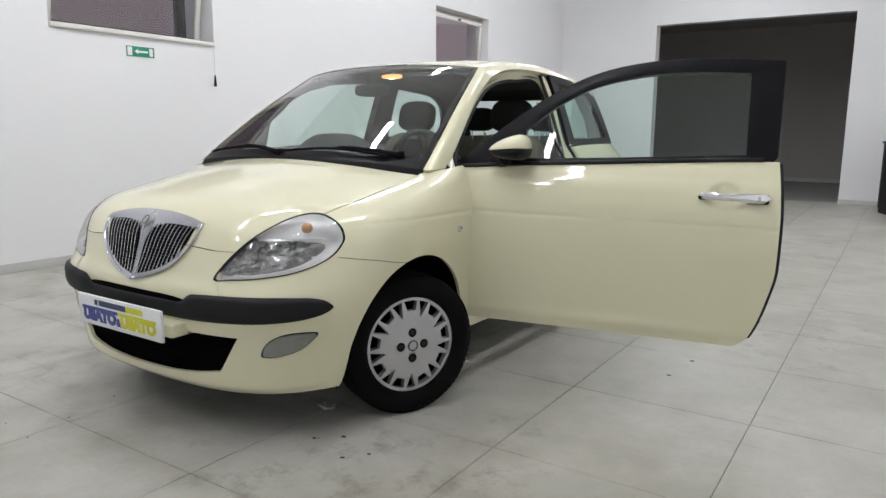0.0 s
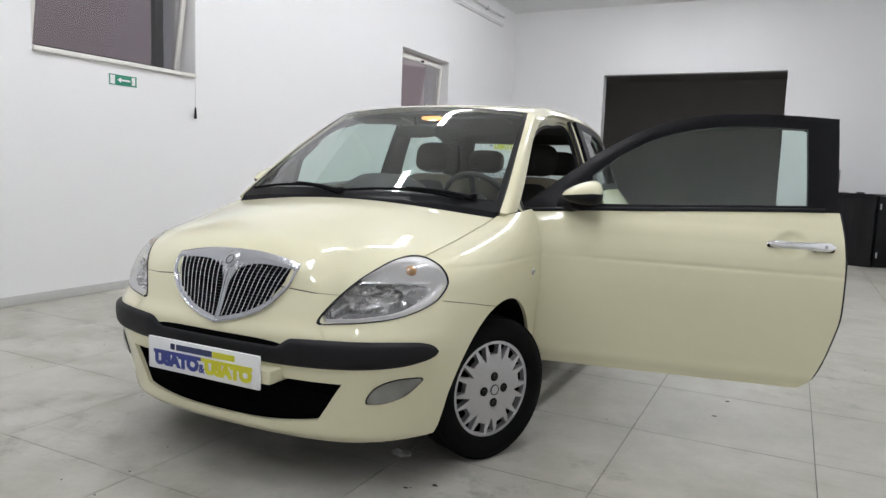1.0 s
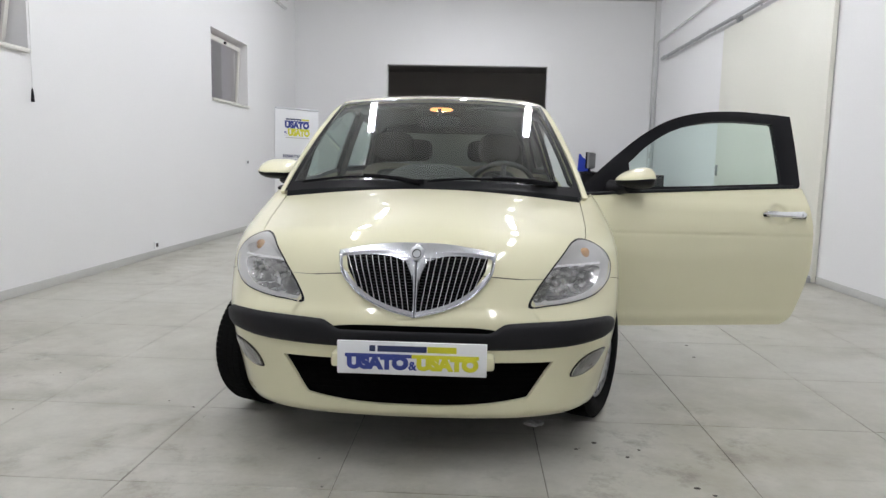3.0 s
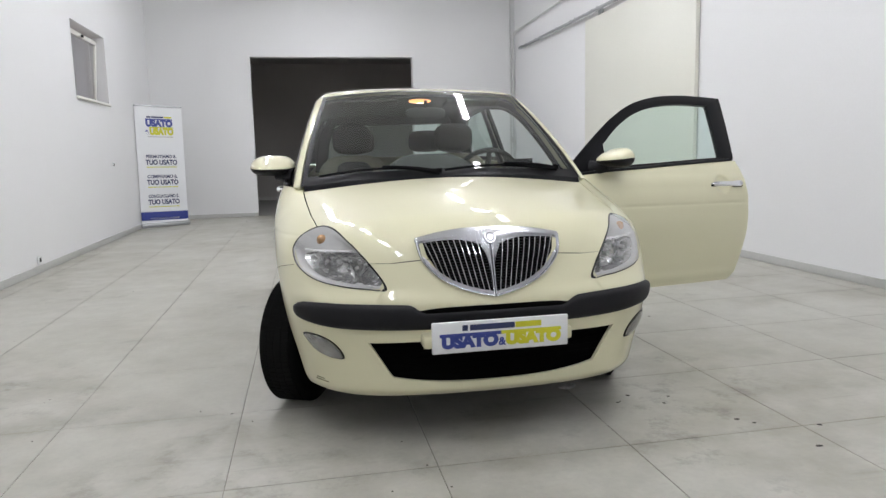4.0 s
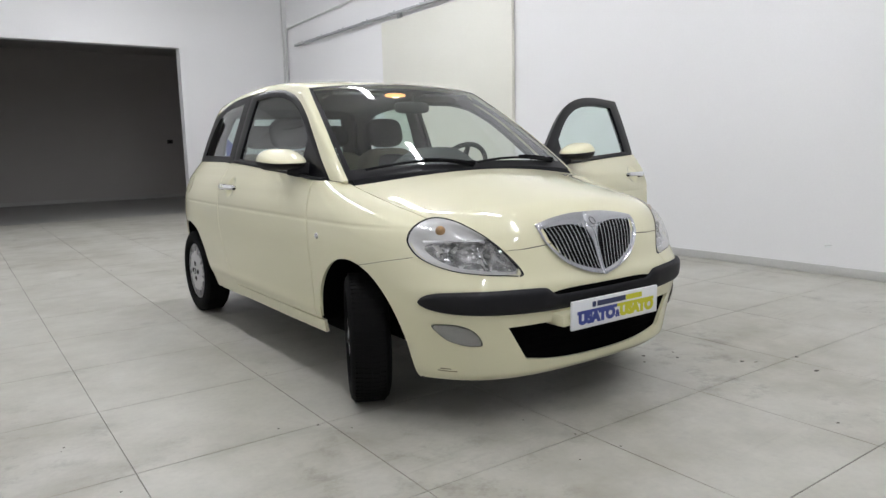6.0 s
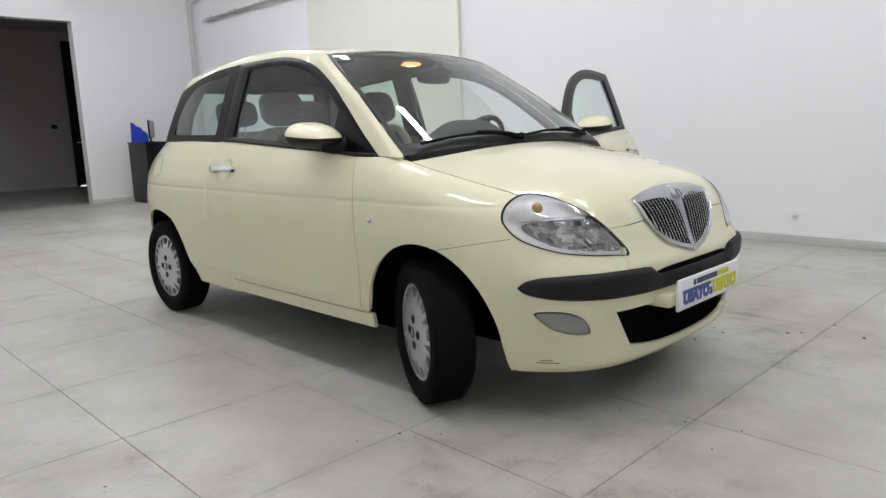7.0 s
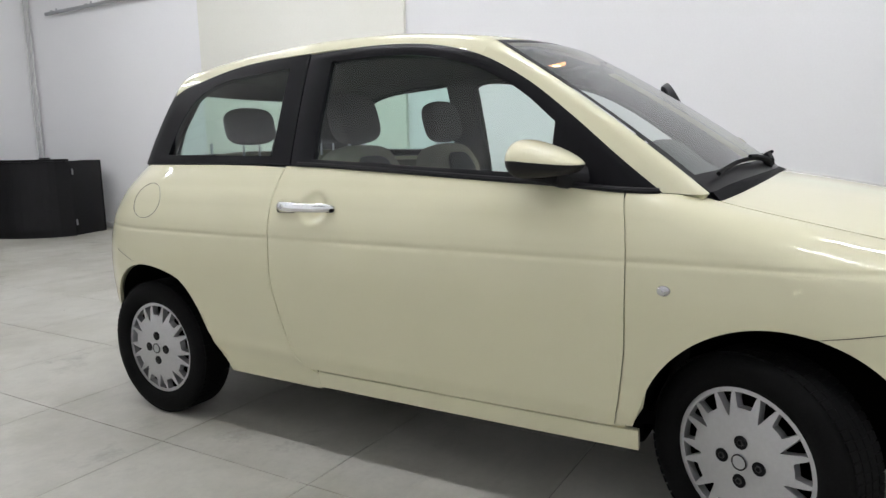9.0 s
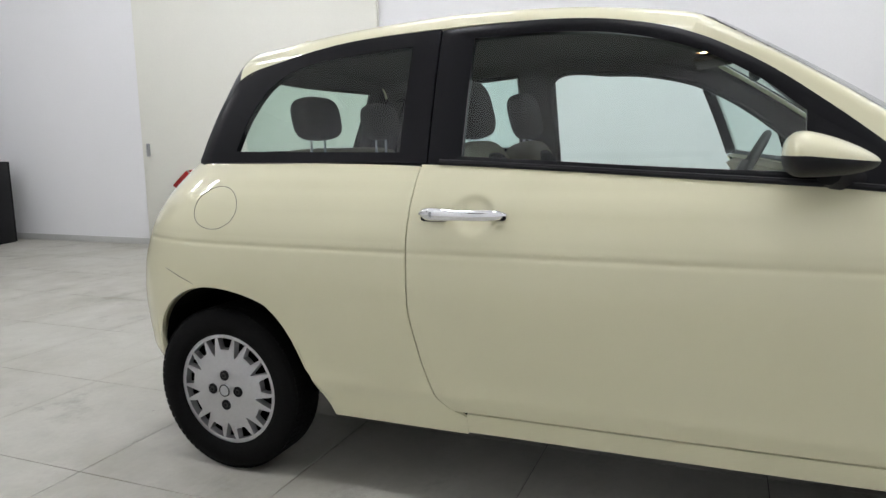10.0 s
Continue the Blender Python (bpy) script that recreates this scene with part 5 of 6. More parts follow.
for z0, q0, q1 in ((0.2185, -1.545, -1.492), (0.2285, -1.530, -1.500)):
    tube("scuff", (wrap(np.stack([np.linspace(q0, q1, 8), np.full(8, z0)], -1), 0.0005) * np.array([-1, 1, 1])).tolist(), 0.0022, M_SCUFF, car, "brownish scrape on the bumper corner", sides=5)
for sx in (1, -1):
    A = wrap(ruled(spline([(1.392, 1.000), (1.396, 0.975), (1.408, 0.945)], 20), spline([(1.50, 1.005), (1.53, 0.975), (1.54, 0.945)], 20), 8), 0.001)
    mirrored("tail_lamp", A, M_RED, car, sx, rim=0.02, label="red tail lamp", flip=True)

# wipers and scuttle
s41 = np.linspace(-1, 1, 61)
sc0 = np.stack([s41 * 0.694, -1.140 + 0.115 * s41 ** 2, 0.983 - 0.026 * s41 ** 2], -1)
sc1 = np.stack([s41 * 0.688, -1.085 + 0.105 * s41 ** 2, 1.004 - 0.020 * s41 ** 2], -1)
sheet("scuttle", np.concatenate([(sc0 + np.array([0, -0.035, -0.035]))[:, None], ruled(sc0, sc1, 4) + np.array([0, 0, 0.004])], 1), M_SCUTTLE, car, "black plastic scuttle grille", rim=0.01)


def on_screen(x, v, off):
    """A point of the windscreen at x, a share v up it, lifted by off."""
    i = int(round((0.5 - x / 1.43) * 40))
    j = min(35, max(0, v * 35))
    j0 = int(j)
    P = WSP[min(40, max(0, i))]
    p = P[j0] * (1 - (j - j0)) + P[min(35, j0 + 1)] * (j - j0)
    return Vector((x, p[1] - 0.6 * off, p[2] + 0.8 * off))


for x0, x1, pivot in ((-0.62, -0.06, -0.05), (-0.02, 0.55, 0.58)):
    w = empty("wiper")
    w.parent = car
    w["label"] = "black windscreen wiper at rest"
    blade = [on_screen(x, 0.052 + 0.034 * math.sin((x - x0) / (x1 - x0) * math.pi), 0.016) for x in np.linspace(x0, x1, 16)]
    tube("blade", blade, 0.0065, M_SCUTTLE, w, sides=6)
    mid = blade[8] + Vector((0, -0.008, 0.009))
    base = Vector((pivot, -1.095 + 0.28 * pivot ** 2, 1.012))
    tube("arm", [base, base.lerp(mid, 0.35) + Vector((0, -0.01, 0.008)), base.lerp(mid, 0.75) + Vector((0, -0.006, 0.006)), mid], [0.015, 0.011, 0.0075, 0.006], M_SCUTTLE, w, sides=8)
    lathe("spindle", [(0.0, 0.018), (0.02, 0.016), (0.024, 0.001)], M_SCUTTLE, w, n=16, axis="z").location = base


# ---------------------------------------------------------------- car: cabin
def blob(name, c, r, mat, parent, e=0.5, m=None, nu=36, nv=20, label=""):
    """A rounded cushion (superellipsoid)."""
    u = np.linspace(-math.pi, math.pi, nu, endpoint=False)[:, None]
    v = np.linspace(-math.pi / 2, math.pi / 2, nv)[None, :]
    pw = lambda t: np.sign(t) * np.abs(t) ** e
    P = np.stack(np.broadcast_arrays(r[0] * pw(np.cos(v)) * pw(np.cos(u)), r[1] * pw(np.cos(v)) * pw(np.sin(u)), r[2] * pw(np.sin(v)) + 0 * u), -1)
    if m is not None:
        R = np.array(m.to_3x3())
        P = P @ R.T
    P = P + np.array(c)
    return sheet(name, P, mat, parent, label, rim=0, closed=True)


for sx in (1, -1):
    seat = empty("front_seat")
    seat.parent = car
    seat["label"] = "beige cloth front seat with a dark headrest"
    x = sx * 0.355
    lean = Matrix.Rotation(radians(-14), 4, "X")
    blob("cushion", (x, 0.02, 0.52), (0.25, 0.27, 0.10), M_BEIGE, seat, 0.45)
    blob("backrest", (x, 0.36, 0.80), (0.235, 0.085, 0.31), M_BEIGE, seat, 0.5, lean)
    blob("backrest_centre", (x, 0.315, 0.80), (0.14, 0.06, 0.27), M_SEATDARK, seat, 0.5, lean)
    blob("headrest", (x, 0.435, 1.212), (0.135, 0.055, 0.100), M_SEATDARK, seat, 0.62, lean)
    for dx in (-0.05, 0.05):
        tube("headrest_post", [(x + dx, 0.42, 1.06), (x + dx, 0.435, 1.16)], 0.006, M_SATIN, seat, sides=8)
rear = empty("rear_seat")
rear.parent = car
rear["label"] = "beige cloth rear bench with dark headrests"
blob("cushion", (0, 0.88, 0.55), (0.60, 0.26, 0.11), M_BEIGE, rear, 0.35)
blob("backrest", (0, 1.13, 0.82), (0.58, 0.075, 0.27), M_BEIGE, rear, 0.35, Matrix.Rotation(radians(-14), 4, "X"))
for sx in (1, -1):
    blob("headrest", (sx * 0.275, 1.11, 1.205), (0.140, 0.05, 0.084), M_SEATDARK, rear, 0.6, Matrix.Rotation(radians(-10), 4, "X"))
    for dx in (-0.05, 0.05):
        tube("headrest_post", [(sx * 0.275 + dx, 1.11, 1.06), (sx * 0.275 + dx, 1.11, 1.15)], 0.005, M_SATIN, rear, sides=8)

# dashboard: a shelf under the screen, a raised middle cluster, rounded front edge
nd, md = 41, 22
sd = np.linspace(-1, 1, nd)[:, None]
td = np.linspace(0, 1, md)[None, :]
yd = (-1.07 + 0.16 * sd ** 2) + td * (0.55 - 0.14 * sd ** 2)
zd = 0.975 - 0.015 * sd ** 2 + 0.130 * np.exp(-((sd * 0.66 + 0.03) / 0.25) ** 4) * np.exp(-((td - 0.60) / 0.23) ** 2) - 0.30 * np.clip((td - 0.86) / 0.14, 0, 1) ** 2
sheet("dashboard", np.stack(np.broadcast_arrays(sd * 0.66, yd, zd), -1), M_DASH, car, "dark grey dashboard with a raised centre", rim=0.05)
boxed("dash_front", (-0.66, -0.78, 0.45), (0.66, -0.56, 0.80), M_DASH, car, bevel=0.05, seg=4)
sw = empty("steering_wheel")
sw.parent = car
sw["label"] = "dark three-spoke steering wheel"
SWM = pose(0.355, -0.455, 0.955, -62, 0, 0)
ring_c = [SWM @ Vector((0.183 * math.cos(a), 0.183 * math.sin(a), 0)) for a in np.linspace(0, 2 * math.pi, 48, endpoint=False)]
tube("rim", ring_c, 0.0145, M_DASH, sw, sides=10, closed=True)
lathe("hub", [(-0.02, 0.001), (-0.02, 0.05), (0.01, 0.065), (0.03, 0.055), (0.035, 0.001)], M_DASH, sw, n=28, axis="z").matrix_basis = SWM
for a in (0.1, math.pi - 0.1, -math.pi / 2):
    tube("spoke", [SWM @ Vector((r * math.cos(a), r * math.sin(a), 0.0)) for r in (0.05, 0.12, 0.18)], [0.022, 0.016, 0.014], M_DASH, sw, sides=8)

# lining of roof, pillars, floor; parcel shelf; mirror; lit courtesy lamp
inner = ROOFP[1:].copy()
inner[..., 2] -= 0.035
inner[..., 0] *= 0.965
sheet("headliner", inner, M_LINER, car, rim=0, flip=True)
for sx in (1, -1):
    Q = PIL[1].copy()
    ctr = np.array([0.0, 0.1, 1.1])
    Q = ctr + (Q - ctr) * 0.965
    mirrored("pillar_trim", Q, M_LINER, car, sx, rim=0)
    B = from_side(cabin, ruled(np.stack([np.full(20, 0.36), np.linspace(0.9, 1.44, 20)], -1), np.stack([np.linspace(0.58, 0.52, 20), np.linspace(0.9, 1.43, 20)], -1), 5), 1, -0.03)
    mirrored("centre_pillar_trim", B, M_DASH, car, sx, rim=0.02)
    C = from_side(cabin, ruled(spline([(1.235, 1.05), (1.205, 1.18), (1.13, 1.31)], 16), spline([(1.32, 1.05), (1.29, 1.17), (1.21, 1.32)], 16), 5), 1, -0.03)
    mirrored("rear_pillar_trim", C, M_LINER, car, sx, rim=0)
    U = from_side(body, ruled(np.stack([np.linspace(0.42, 1.40, 30), np.full(30, 0.69)], -1), np.stack([np.linspace(0.42, 1.38, 30), np.full(30, 1.02)], -1), 10), 1, -0.06)
    mirrored("side_trim", U, M_BEIGE, car, sx, rim=0)
boxed("cabin_floor", (-0.68, -0.95, 0.27), (0.68, 1.45, 0.31), M_DARK, car)
boxed("bulkhead", (-0.70, -0.98, 0.25), (0.70, -0.93, 0.93), M_DARK, car)
boxed("parcel_shelf", (-0.58, 1.18, 0.975), (0.58, 1.46, 0.995), M_DASH, car, bevel=0.008)
blob("rear_view_mirror", (0.0, -0.475, 1.330), (0.115, 0.02, 0.034), M_DASH, car, 0.6)
tube("mirror_stalk", [(0, -0.50, 1.40), (0, -0.48, 1.36)], 0.010, M_DASH, car)
# the wide orange lens glows to draw the halo round the bright bulb
M_DOME = emitter("courtesy lamp halo glow", (1.0, 0.40, 0.14), 2.4)
M_BULB = emitter("courtesy lamp bulb glow", (1.0, 0.72, 0.45), 9.0)
cl = blob("courtesy_lamp", (0.0, -0.30, 1.412), (0.066, 0.034, 0.012), M_DOME, car, 0.8, label="lit orange courtesy lamp")
blob("bulb", (0.0, -0.305, 1.406), (0.030, 0.016, 0.008), M_BULB, cl, 0.8, label="bright bulb behind the lens")


# driver's door aperture: painted frame, black seal
def both(p):
    return np.minimum(body(p), np.maximum(cabin(p), 0.94 - p[..., 2]))


APER = [(-0.80, 0.305), (-0.2, 0.30), (0.28, 0.303), (0.385, 0.345), (0.44, 0.49), (0.463, 0.63), (0.461, 0.78), (0.432, 0.95), (0.416, 1.10), (0.412, 1.44), (0.10, 1.452), (-0.10, 1.433), (-0.29, 1.383), (-0.467, 1.291), (-0.628, 1.175), (-0.777, 1.055), (-0.880, 0.965), (-0.828, 0.80), (-0.826, 0.57)]
A0 = np.array(APER)
cA = np.array([-0.15, 0.85])
o1 = spline(A0, 200, True)
o2 = spline(cA + (A0 - cA) * np.array([0.915, 0.915]), 200, True)
P = from_side(both, ruled(o1, o2, 6), 1, 0.0)
P[..., 0] -= 0.018 + 0.030 * np.linspace(0, 1, 6)[None, :]
sheet("door_aperture", P, M_PAINT, car, "painted frame round the open doorway", rim=0.003, closed=True, flip=False)
o3 = spline(cA + (A0 - cA) * 0.90, 160, True)
Q = from_side(both, o3, 1, -0.055)
tube("door_seal", Q.tolist(), 0.011, M_PLASTIC, car, sides=8, closed=True)

# grey lining inside the doorway
o4 = spline(cA + (A0 - cA) * 0.985, 160, True)
o5 = spline(cA + (A0 - cA) * 0.885, 160, True)
P = from_side(both, ruled(o4, o5, 4), 1, 0.0)
P[..., 0] -= 0.056
sheet("doorway_lining", P, M_DASH, car, rim=0, closed=True, flip=True)

# jambs behind the gaps of the closed door
for table in (DOOR_FRONT, DOOR_REAR):
    zz = np.linspace(0.29, 1.0 if table is DOOR_REAR else 0.95, 50)
    ym = lerp_table(zz, table)
    P = from_side(body, ruled(np.stack([ym - 0.03, zz], -1), np.stack([ym + 0.03, zz], -1), 3), 1, -0.010)
    mirrored("door_jamb", P, M_PAINT, car, -1, rim=0)
    if table is DOOR_FRONT:
        mirrored("door_jamb", P - np.array([0.004, 0.0, 0.0]), M_PAINT, car, 1, rim=0)
seam_q = np.stack([np.linspace(1.181, 1.262, 10), np.linspace(0.636, 0.680, 10)], -1)
for sx in (1, -1):
    tube("bumper_joint", (wrap(seam_q, 0.0003) * np.array([sx, 1, 1])).tolist(), 0.0008, M_DASH, car, sides=5)

# dark joint between wing and bumper
for sx in (1, -1):
    ys = np.linspace(-1.60, -1.302, 24)
    J = from_side(body, np.stack([ys, lerp_table(ys, SEAM)], -1), sx, -0.0004)
    tube("wing_joint", J.tolist(), 0.0011, M_DARK, car, sides=5)

# sun visors folded against the headliner
for sx in (1, -1):
    boxed("sun_visor", (-0.16, -0.070, -0.009), (0.16, 0.070, 0.009), M_LINER, car, bevel=0.008, m=pose(sx * 0.30, -0.335, 1.398, -8, 0, 0), seg=3)


# ---------------------------------------------------------------- room: fittings and loose things
M_CREAMDOOR = material("cream enamelled steel door", (0.745, 0.74, 0.66), 0.42, var=0.03, scale=1.2)
M_GALV = material("galvanised steel", (0.42, 0.43, 0.44), 0.45, metal=0.8, var=0.15, scale=8)
M_GREYPIPE = material("grey conduit", (0.64, 0.64, 0.63), 0.5, var=0.05)
M_BLACKDESK = material("black laminate", (0.009, 0.009, 0.010), 0.35, var=0.15, scale=4, spec=0.2)
M_BLUE = material("blue card", (0.01, 0.04, 0.42), 0.45, var=0.05)
M_GREEN = material("green sign film", (0.01, 0.22, 0.13), 0.4, var=0.04)
M_SIGNWHITE = material("white sign film", (0.78, 0.80, 0.79), 0.4, var=0.02)

# sliding fire door on its overhead track
sd_ob = tagged(empty("sliding_door"), "wide cream steel sliding door hung on a rail", "sliding door")
XS = XR - 0.052
boxed("leaf", (XS, 4.21, ZF + 0.012), (XS + 0.042, 7.32, 3.06), M_CREAMDOOR, sd_ob, bevel=0.006)
boxed("edge_strip", (XS - 0.003, 4.204, ZF + 0.012), (XS + 0.044, 4.214, 3.06), M_CREAMDOOR, sd_ob, bevel=0.002)
boxed("floor_guide", (XS - 0.03, 4.22, ZF), (XS + 0.05, 4.30, ZF + 0.06), M_GALV, sd_ob, bevel=0.006)
boxed("pull", (XS - 0.03, 7.20, 1.02), (XS, 7.235, 1.17), M_GALV, sd_ob, bevel=0.006)
boxed("lower_rail", (XS - 0.004, 4.23, ZF + 0.02), (XS + 0.0, 7.30, ZF + 0.07), M_GALV, sd_ob)
for y in (4.6, 6.8):
    boxed("hanger", (XS + 0.0, y - 0.04, 3.05), (XS + 0.05, y + 0.04, 3.14), M_GALV, sd_ob, bevel=0.004)
tr = tagged(empty("door_track"), "grey steel door track bracketed to the wall", "door track")
boxed("rail", (XR - 0.105, 3.3, 3.115), (XR - 0.058, 10.56, 3.158), M_GALV, tr, bevel=0.010)
for y in np.arange(3.6, 10.6, 0.85):
    boxed("bracket", (XR - 0.095, y - 0.018, 3.155), (XR, y + 0.018, 3.172), M_GALV, tr, bevel=0.004)
    boxed("bracket_plate", (XR - 0.008, y - 0.018, 3.135), (XR - 0.001, y + 0.018, 3.215), M_GALV, tr, bevel=0.003)

# conduits in the far corner
pipe = tagged(empty("conduit"), "grey conduit climbing the corner and along the wall", "pipe")
tube("riser", [(XR - 0.05, YB - 0.05, 1.02), (XR - 0.05, YB - 0.05, 3.40), (XR - 0.05, YB - 0.08, 3.48), (XR - 0.05, YB - 0.16, 3.52), (XR - 0.05, 7.5, 3.60), (XR - 0.05, 2.5, 3.66)], 0.016, M_GREYPIPE, pipe, sides=10)
tube("riser", [(XR - 0.11, YB - 0.03, 0.10), (XR - 0.11, YB - 0.03, ZC)], 0.013, M_GREYPIPE, pipe, sides=10)
boxed("junction_box", (XR - 0.10, YB - 0.05, 1.30), (XR - 0.02, YB, 1.42), M_GREYPIPE, pipe, bevel=0.008)

# cable trunking and a pipe high on the other wall
tray = tagged(empty("cable_trunking"), "white cable trunking and grey pipe high on the wall", "trunking")
boxed("trunk", (XL, 3.0, 3.895), (XL + 0.045, 10.35, 3.95), M_WALL, tray, bevel=0.004)
boxed("trunk_lid", (XL + 0.045, 3.0, 3.905), (XL + 0.050, 10.35, 3.94), M_GREYPIPE, tray)
tube("pipe", [(XL + 0.04, 3.0, 4.08), (XL + 0.04, 10.40, 4.08)], 0.016, M_GREYPIPE, tray, sides=10)
for y in np.arange(4.0, 10.4, 1.12):
    boxed("clip", (XL, y - 0.02, 4.05), (XL + 0.05, y + 0.02, 4.11), M_GALV, tray, bevel=0.004)


# black reception desk: angled end, bowed front, and a hinged lower flap beside it
def desk():
    d = tagged(empty("reception_desk"), "black laminate reception desk with a bowed front", "desk")
    foot = np.linspace((3.16, 10.80), (3.16, 10.05), 8).tolist() + spline([(3.18, 9.97), (3.36, 9.52), (3.62, 9.20), (3.88, 9.10)], 14).tolist()
    back = [(x + 0.42 * (1 if i < 8 else 0.35), y + (0.05 if i < 8 else 0.40)) for i, (x, y) in enumerate(foot)]

    def slab(name, z0, z1, grow):
        bm = bmesh.new()
        lo, hi = [], []
        pts = [(x - grow * 0.9, y - grow) for x, y in foot] + [(x + grow, y + grow) for x, y in back[::-1]]
        for x, y in pts:
            lo.append(bm.verts.new((x, y, z0)))
            hi.append(bm.verts.new((x, y, z1)))
        n = len(pts)
        for i in range(n):
            bm.faces.new((lo[i], lo[(i + 1) % n], hi[(i + 1) % n], hi[i]))
        bm.faces.new(hi)
        bm.faces.new(lo[::-1])
        part(name, bm, M_BLACKDESK, d)

    slab("plinth", ZF, 0.05, -0.015)
    slab("front", 0.05, 0.985, 0.0)
    slab("counter", 0.987, 1.012, 0.025)
    return d


desk()
flap = tagged(empty("desk_return"), "lower black laminate desk panel with steel hinges", "desk")
boxed("panel", (3.93, 9.18, ZF), (4.46, 9.22, 0.985), M_BLACKDESK, flap, bevel=0.003, m=Matrix.Translation((3.93, 9.18, 0)) @ Matrix.Rotation(radians(14), 4, "Z") @ Matrix.Translation((-3.93, -9.18, 0)))
boxed("side", (4.45, 9.34, ZF), (4.49, 9.80, 0.985), M_BLACKDESK, flap, bevel=0.003)
for z in (0.11, 0.80):
    boxed("hinge", (3.945, 9.162, z), (3.965, 9.178, z + 0.08), M_SATIN, flap, bevel=0.002, m=Matrix.Translation((3.93, 9.18, 0)) @ Matrix.Rotation(radians(14), 4, "Z") @ Matrix.Translation((-3.93, -9.18, 0)))
# blue card stand with a wavy top, upright speaker-like column, small device
bm = bmesh.new()
prof = [(0.0, 0.0), (0.36, 0.0), (0.35, 0.10), (0.31, 0.17), (0.25, 0.19), (0.20, 0.25), (0.12, 0.27), (0.05, 0.33), (0.0, 0.34)]
f0 = [bm.verts.new((x, 0, z)) for x, z in prof]
f1 = [bm.verts.new((x, 0.012, z)) for x, z in prof]
bm.faces.new(f0)
bm.faces.new(f1[::-1])
for i in range(len(prof)):
    bm.faces.new((f0[i], f1[i], f1[(i + 1) % len(prof)], f0[(i + 1) % len(prof)]))
ob = part("display_card", bm, M_BLUE)
ob.matrix_world = pose(3.19, 10.72, 1.012, -4, 0, -62)
tagged(ob, "blue wavy-edged display card standing on the desk", "display card")
M_SHELL = material("mid grey plastic shell", (0.24, 0.24, 0.24), 0.5, var=0.05)
scr = tagged(empty("monitor"), "grey computer monitor standing edge-on on the desk", "monitor")
SM = pose(3.34, 10.26, 1.012, 0, 0, 242)
boxed("screen", (-0.20, -0.008, 0.06), (0.20, 0.018, 0.36), M_GLOSSBLACK, scr, bevel=0.006, m=SM)
boxed("back_shell", (-0.19, 0.018, 0.07), (0.19, 0.058, 0.35), M_SHELL, scr, bevel=0.01, m=SM)
boxed("stand", (-0.03, -0.01, 0.0), (0.03, 0.02, 0.08), M_GLOSSBLACK, scr, bevel=0.004, m=SM)
boxed("foot", (-0.09, -0.06, 0.0), (0.09, 0.07, 0.012), M_GLOSSBLACK, scr, bevel=0.004, m=SM)
tagged(boxed("card_reader", (3.65, 9.30, 1.012), (3.75, 9.40, 1.035), M_DASH, bevel=0.008), "small grey device lying on the desk", "device")

# roll-up banner leaning in the corner
ban = tagged(empty("rollup_banner"), "white roll-up banner with blue and yellow slogans", "banner")
BM0 = pose(-2.07, 9.75, ZF, 0, 0, 32) @ upright(0, 0, 0)
BM = pose(-2.07, 9.75, ZF, 0, 0, 32) @ pose(0, 0, 0, -2.0, 1.4, 0) @ upright(0, 0, 0)
bw, bh = 0.81, 2.06
boxed("sheet", (-bw / 2, 0.05, -0.004), (bw / 2, bh, 0.0), M_PLATE, ban, m=BM)
boxed("top_bar", (-bw / 2 - 0.005, bh - 0.012, -0.012), (bw / 2 + 0.005, bh + 0.014, 0.012), M_SATIN, ban, bevel=0.004, m=BM)
boxed("base", (-bw / 2 - 0.02, 0.0, -0.09), (bw / 2 + 0.02, 0.075, 0.06), M_SATIN, ban, bevel=0.02, m=BM0, seg=3)
boxed("pole", (-0.012, 0.05, -0.05), (0.012, bh, -0.026), M_SATIN, ban, bevel=0.004, m=BM)


def flat(nm, x0, x1, y0, y1, mat):
    return boxed(nm, (x0, y0, 0.001), (x1, y1, 0.003), mat, ban, m=BM)


for a, b in ((-0.21, -0.14), (-0.13, 0.08)):
    flat("name_bar", a, b, 1.862, 1.888, M_INKDARK)
flat("name_bar", 0.09, 0.22, 1.862, 1.888, M_INKYELLOW)
flat("blue_band", -0.23, 0.23, 1.828, 1.848, M_INKBLUE)
lettering("blue_word", "USATO", 0.150, M_INKBLUE, ban, BM @ Matrix.Translation((0.0, 1.768, 0.003)), bold=0.011, width=0.46)
flat("yellow_band", -0.17, 0.24, 1.692, 1.710, M_INKYELLOW)
lettering("yellow_word", "USATO", 0.150, M_INKYELLOW, ban, BM @ Matrix.Translation((0.035, 1.630, 0.003)), bold=0.011, width=0.41)
lettering("ampersand", "&", 0.10, M_INKBLUE, ban, BM @ Matrix.Translation((-0.215, 1.612, 0.003)), bold=0.005)
flat("caption_bar", -0.21, 0.23, 1.535, 1.550, M_BASE)
for zc, word in ((1.205, "PERMUTIAMO IL"), (0.862, "COMPRIAMO IL"), (0.525, "CONGUAGLIAMO IL")):
    lettering("small_line", word, 0.075, M_INKDARK, ban, BM @ Matrix.Translation((0.0, zc, 0.003)), bold=0.002, width=0.52)
    lettering("large_line", "TUO USATO", 0.115, M_INKDARK, ban, BM @ Matrix.Translation((0.0, zc - 0.10, 0.003)), bold=0.004, width=0.54)
    flat("underline", -0.26, 0.26, zc - 0.185, zc - 0.172, M_INKYELLOW)
flat("footer", -bw / 2, bw / 2, 0.115, 0.260, M_INKBLUE)
flat("footer_bar", -0.25, 0.25, 0.135, 0.158, M_PLATE)

